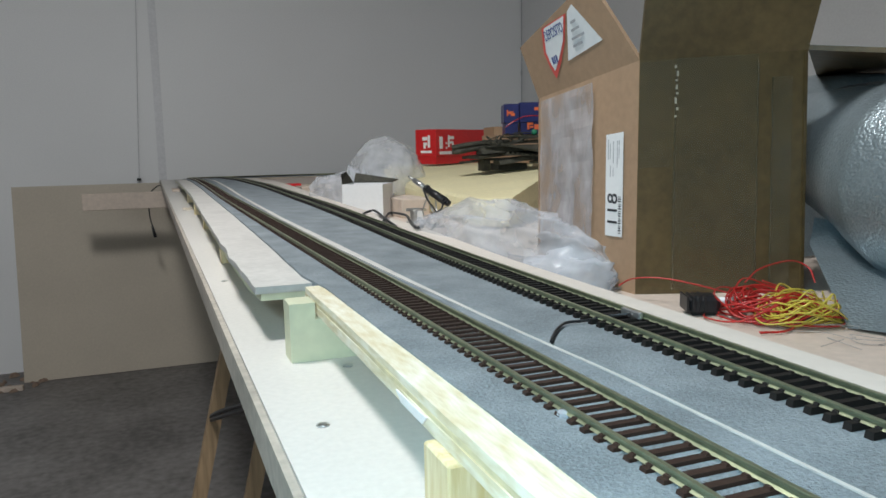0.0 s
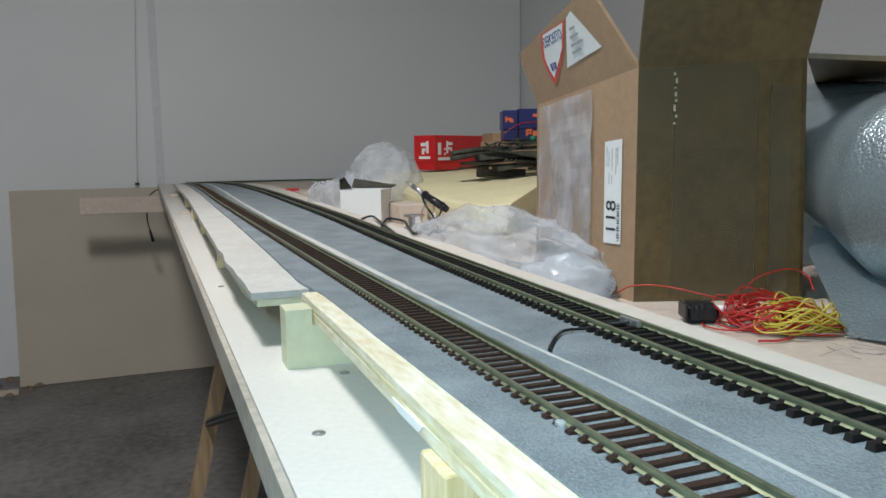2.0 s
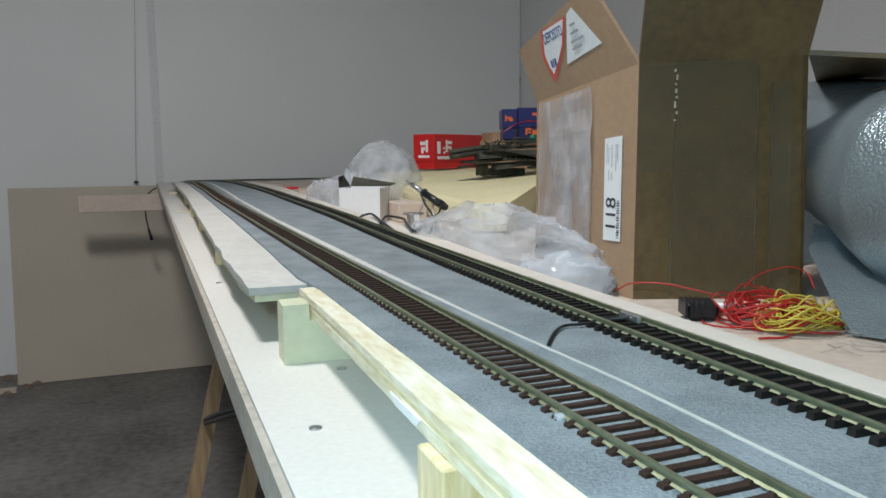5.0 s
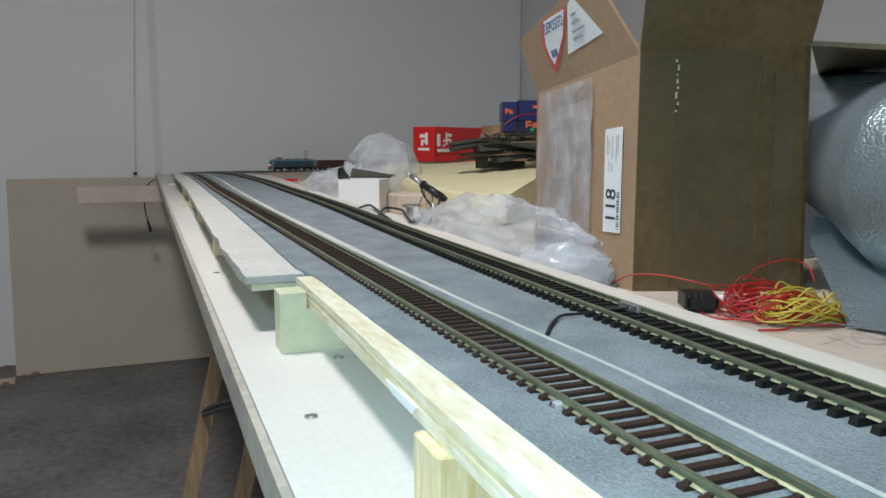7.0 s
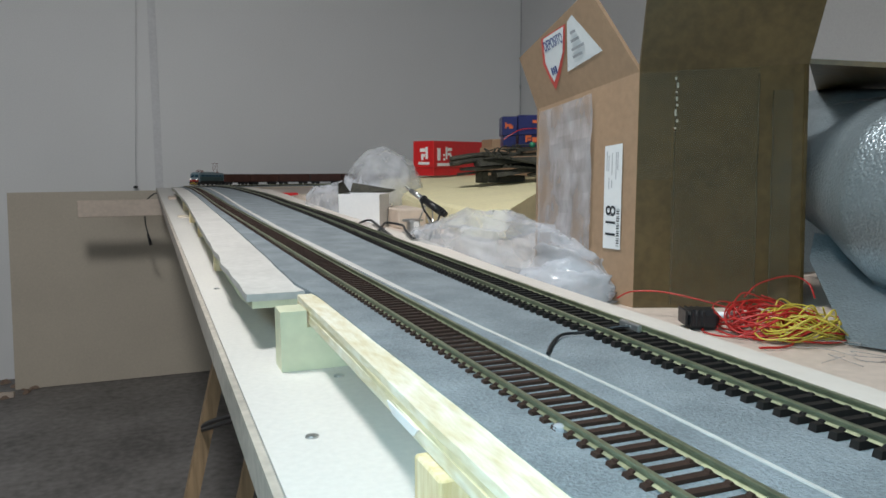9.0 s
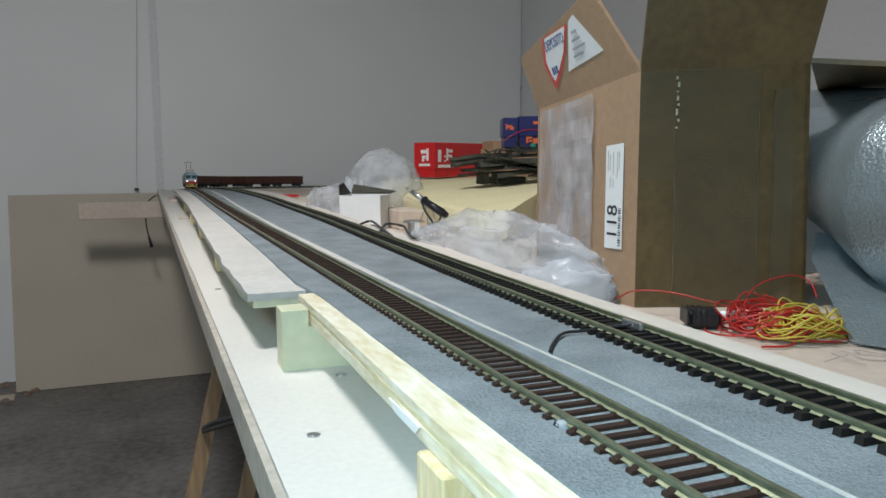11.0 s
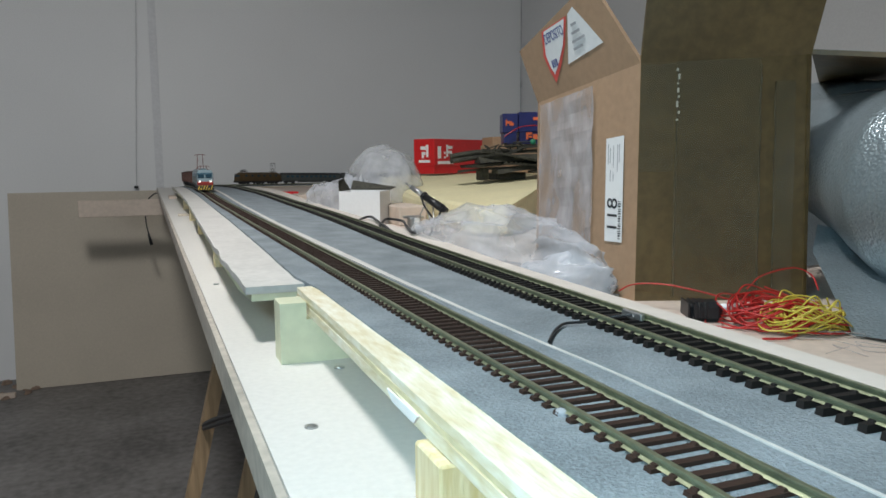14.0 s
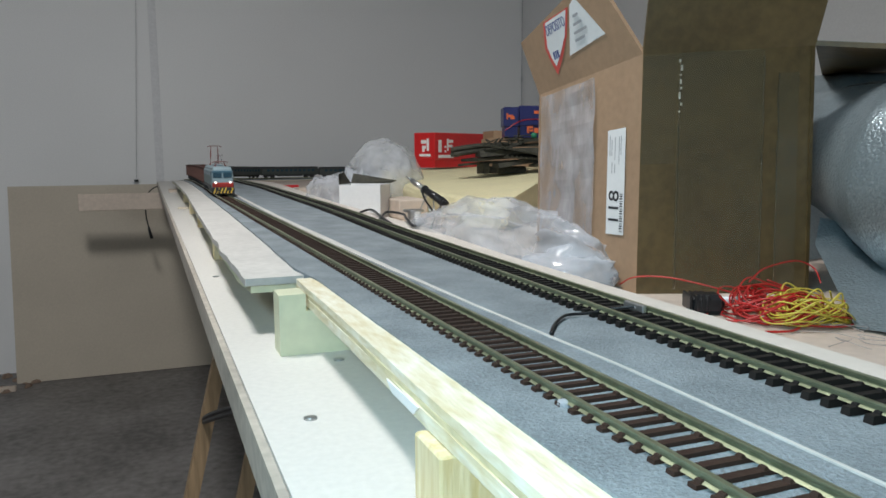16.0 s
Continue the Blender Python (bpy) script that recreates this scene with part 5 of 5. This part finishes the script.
def gondola(label):
    L, hw = 0.126, 0.0158
    t = thing("goods_wagon", label, "wagon", "brown goods wagons of the first train")
    for y in (-1, 1):
        a, b = sorted((y * hw, y * (hw - 0.0011)))
        part("side_wall", boxes((-L / 2, L / 2, a, b, 0.0125, 0.0400), bev=0.0003), M_WAGON, t)
        for k in range(8):
            x = -L / 2 + 0.004 + k * (L - 0.008) / 7
            a, b = sorted((y * hw, y * (hw + 0.0008)))
            part("stanchion", boxes((x - 0.0008, x + 0.0008, a, b, 0.0125, 0.0400)), M_WAGON, t)
        a, b = sorted((y * hw, y * (hw + 0.0011)))
        part("top_rail", boxes((-L / 2, L / 2, a, b, 0.0390, 0.0405)), M_WAGON, t)
    for x in (-1, 1):
        a, b = sorted((x * (L / 2 - 0.0002), x * (L / 2 - 0.0013)))
        part("end_wall", boxes((a, b, -hw + 0.0013, hw - 0.0013, 0.0125, 0.0400)), M_WAGON, t)
        for y in (-0.0095, 0.0095):
            bm = bmesh.new()
            cyl(bm, 0.0026, 0, 0.003, 12, pose(x * (L / 2), y, 0.0105) @ pose(0, 0, 0, 0, x * 90, 0))
            part("buffer", bm, M_LOCODARK, t)
    part("deck", boxes((-L / 2 + 0.0015, L / 2 - 0.0015, -hw + 0.0013, hw - 0.0013, 0.0118, 0.0130)), M_WAGON, t)
    part("frame", boxes((-L / 2 + 0.002, L / 2 - 0.002, -0.008, 0.008, 0.0088, 0.0117)), M_LOCODARK, t)
    for x in (-0.041, 0.041):
        bogie(t, x, 0.020)
    part("coupler", boxes((L / 2, L / 2 + 0.004, -0.002, 0.002, 0.0085, 0.0105), (-L / 2 - 0.004, -L / 2, -0.002, 0.002, 0.0085, 0.0105)), M_LOCODARK, t)
    return t


def coach(label):
    L, hw = 0.240, 0.0162
    t = thing("passenger_coach", label, "coach", "dark coaches of the second train")
    part("body", body_shell(L, hw, 0.0115, 0.0345, 0.0365, 0.97, 0.0), M_COACH, t)
    part("roof", body_shell(L - 0.002, hw * 0.99, 0.0362, 0.0368, 0.0425, 0.97, 0.0), M_LOCODARK, t, "dark grey roof")
    for y in (-1, 1):
        for k in range(11):
            x = -0.095 + k * 0.019
            part("window", boxes((x - 0.0055, x + 0.0055, y * hw - 0.0005, y * hw + 0.0005, 0.0240, 0.0320), bev=0.0003), M_GLASS, t)
    for x in (-1, 1):
        part("gangway", boxes((x * (L / 2 + 0.002) - 0.002, x * (L / 2 + 0.002) + 0.002, -0.006, 0.006, 0.012, 0.036)), M_LOCODARK, t)
    part("underframe", boxes((-0.05, 0.05, -0.011, 0.011, 0.0055, 0.0114), (-L / 2 + 0.003, L / 2 - 0.003, -0.006, 0.006, 0.0092, 0.0114)), M_LOCODARK, t)
    for x in (-0.085, 0.085):
        bogie(t, x, 0.028)
    return t


TRAIN_A = [(electric_loco(), 0.096, 0.060)]
w0 = gondola("empty brown open goods wagon with ribbed sides")
pos = 0.192 + 0.006
for k in range(6):
    w = w0 if k == 0 else copy_thing(w0, pose(0, 0, 0))
    TRAIN_A.append((w, pos + 0.063, 0.041))
    pos += 0.126 + 0.007
TRAIN_B = [(brown_loco(), 0.106, 0.066)]
c0 = coach("dark green-grey model passenger coach with small windows")
pos = 0.212 + 0.006
for k in range(3):
    c = c0 if k == 0 else copy_thing(c0, pose(0, 0, 0))
    TRAIN_B.append((c, pos + 0.12, 0.085))
    pos += 0.240 + 0.008


def on_line(line, s, half):
    """The pose of a vehicle whose middle is s along the line from the near end, heading nearer."""
    f, r = line.at(s - half), line.at(s + half)
    x = (f - r).normalized()
    y = Vector((0, 0, 1)).cross(x).normalized()
    z = x.cross(y)
    o = (f + r) / 2
    return Matrix(((x.x, y.x, z.x, o.x), (x.y, y.y, z.y, o.y), (x.z, y.z, z.z, o.z), (0, 0, 0, 1)))

# joint wire, clip and glue marks by the tracks
bm = bmesh.new()
tube(bm, smooth_line([(0.1392, 0.2490, 0.7825), (0.1440, 0.2560, 0.7826), (0.1510, 0.2650, 0.7826), (0.1600, 0.2730, 0.7828), (0.1690, 0.2722, 0.7830), (0.1790, 0.2690, 0.7846), (0.1865, 0.2640, 0.7860)]), 0.00065)
tagged(part("feeder_wire", bm, M_BLACK), "short dark feeder wire lying over the roadbed joint", "wire")
bm = bmesh.new()
bmesh.ops.create_icosphere(bm, subdivisions=2, radius=0.0022, matrix=pose(0.1025, 0.1765, 0.7830) @ Matrix.Diagonal((0.8, 1, 0.7, 1)))
tagged(part("glue_blob", bm, M_BAG), "small clear glue blob beside the rail", "glue")
tagged(part("rail_joiner", boxes((0.1893, 0.1915, 0.262, 0.276, 0.7832, 0.7864), (0.1884, 0.1924, 0.267, 0.271, 0.7832, 0.7852), bev=0.0005), M_METAL), "shiny metal rail joiner on the rail", "rail joiner")
# White plate for the glue run; the pale glare there is put in as white.
tagged(part("glue_mark", prism([(0.0722, 0.236, 0.7765), (0.0722, 0.205, 0.7768), (0.0722, 0.209, 0.7735), (0.0722, 0.230, 0.7736)], -0.0006), M_PAPER), "white patch for the dried glue run and its glare on the plywood edge", "glue")


# ---------- sleepers ----------
def lay_sleepers(line, parent, mat, pitch, phase, lift, half):
    me_bm = sleeper_bm(bmesh.new(), None, half)
    me = bpy.data.meshes.new("sleeper")
    me_bm.to_mesh(me)
    me_bm.free()
    me.materials.append(mat)
    rest = bmesh.new()
    n = int(line.s[-1] / pitch)
    start = int(0.40 / pitch)
    for k in range(n):
        s = phase + k * pitch
        p, q = line.at(s), line.at(s + 0.004)
        yaw = math.degrees(math.atan2(q.y - p.y, q.x - p.x)) - 90
        m = pose(p.x, p.y, p.z - 0.0024 + lift, 0, 0, yaw + random.uniform(-0.8, 0.8))
        if start <= k < start + 300:
            ob = new("sleeper", me)
            ob.parent = parent
            ob.matrix_basis = m
        else:
            sleeper_bm(rest, m, half)
    tagged(part("far_sleepers", rest, mat, parent, "sleepers further along the line"), kind="stuff")


def motions():
    """Both trains roll round the far bend, the first up the near straight."""
    for train, line, front_at in ((TRAIN_A, OUT, FRONT_A), (TRAIN_B, INN, FRONT_B)):
        for ob, back, half in train:
            rows = []
            for k in range(33):
                t = k * 0.5
                s = float(np.interp(t, *zip(*front_at))) + back
                rows.append((t, on_line(line, s, half)))
            walk(ob, rows)


random.seed(21)
lay_sleepers(OUT, front_track, M_SLEEPER, 0.0066, 0.0, 0.0, 0.0120)
lay_sleepers(INN, back_track, M_SLEEPERB, 0.0066, 0.002, 0.0, 0.0133)

# distance of each train's front from the near end of its line, second by second
FRONT_A = [(0.0, 5.135), (16.0, 1.695)]
FRONT_B = [(0.0, 6.05), (12.5, 3.612), (13.5, 3.416), (14.5, 3.232), (16.0, 2.985)]
motions()
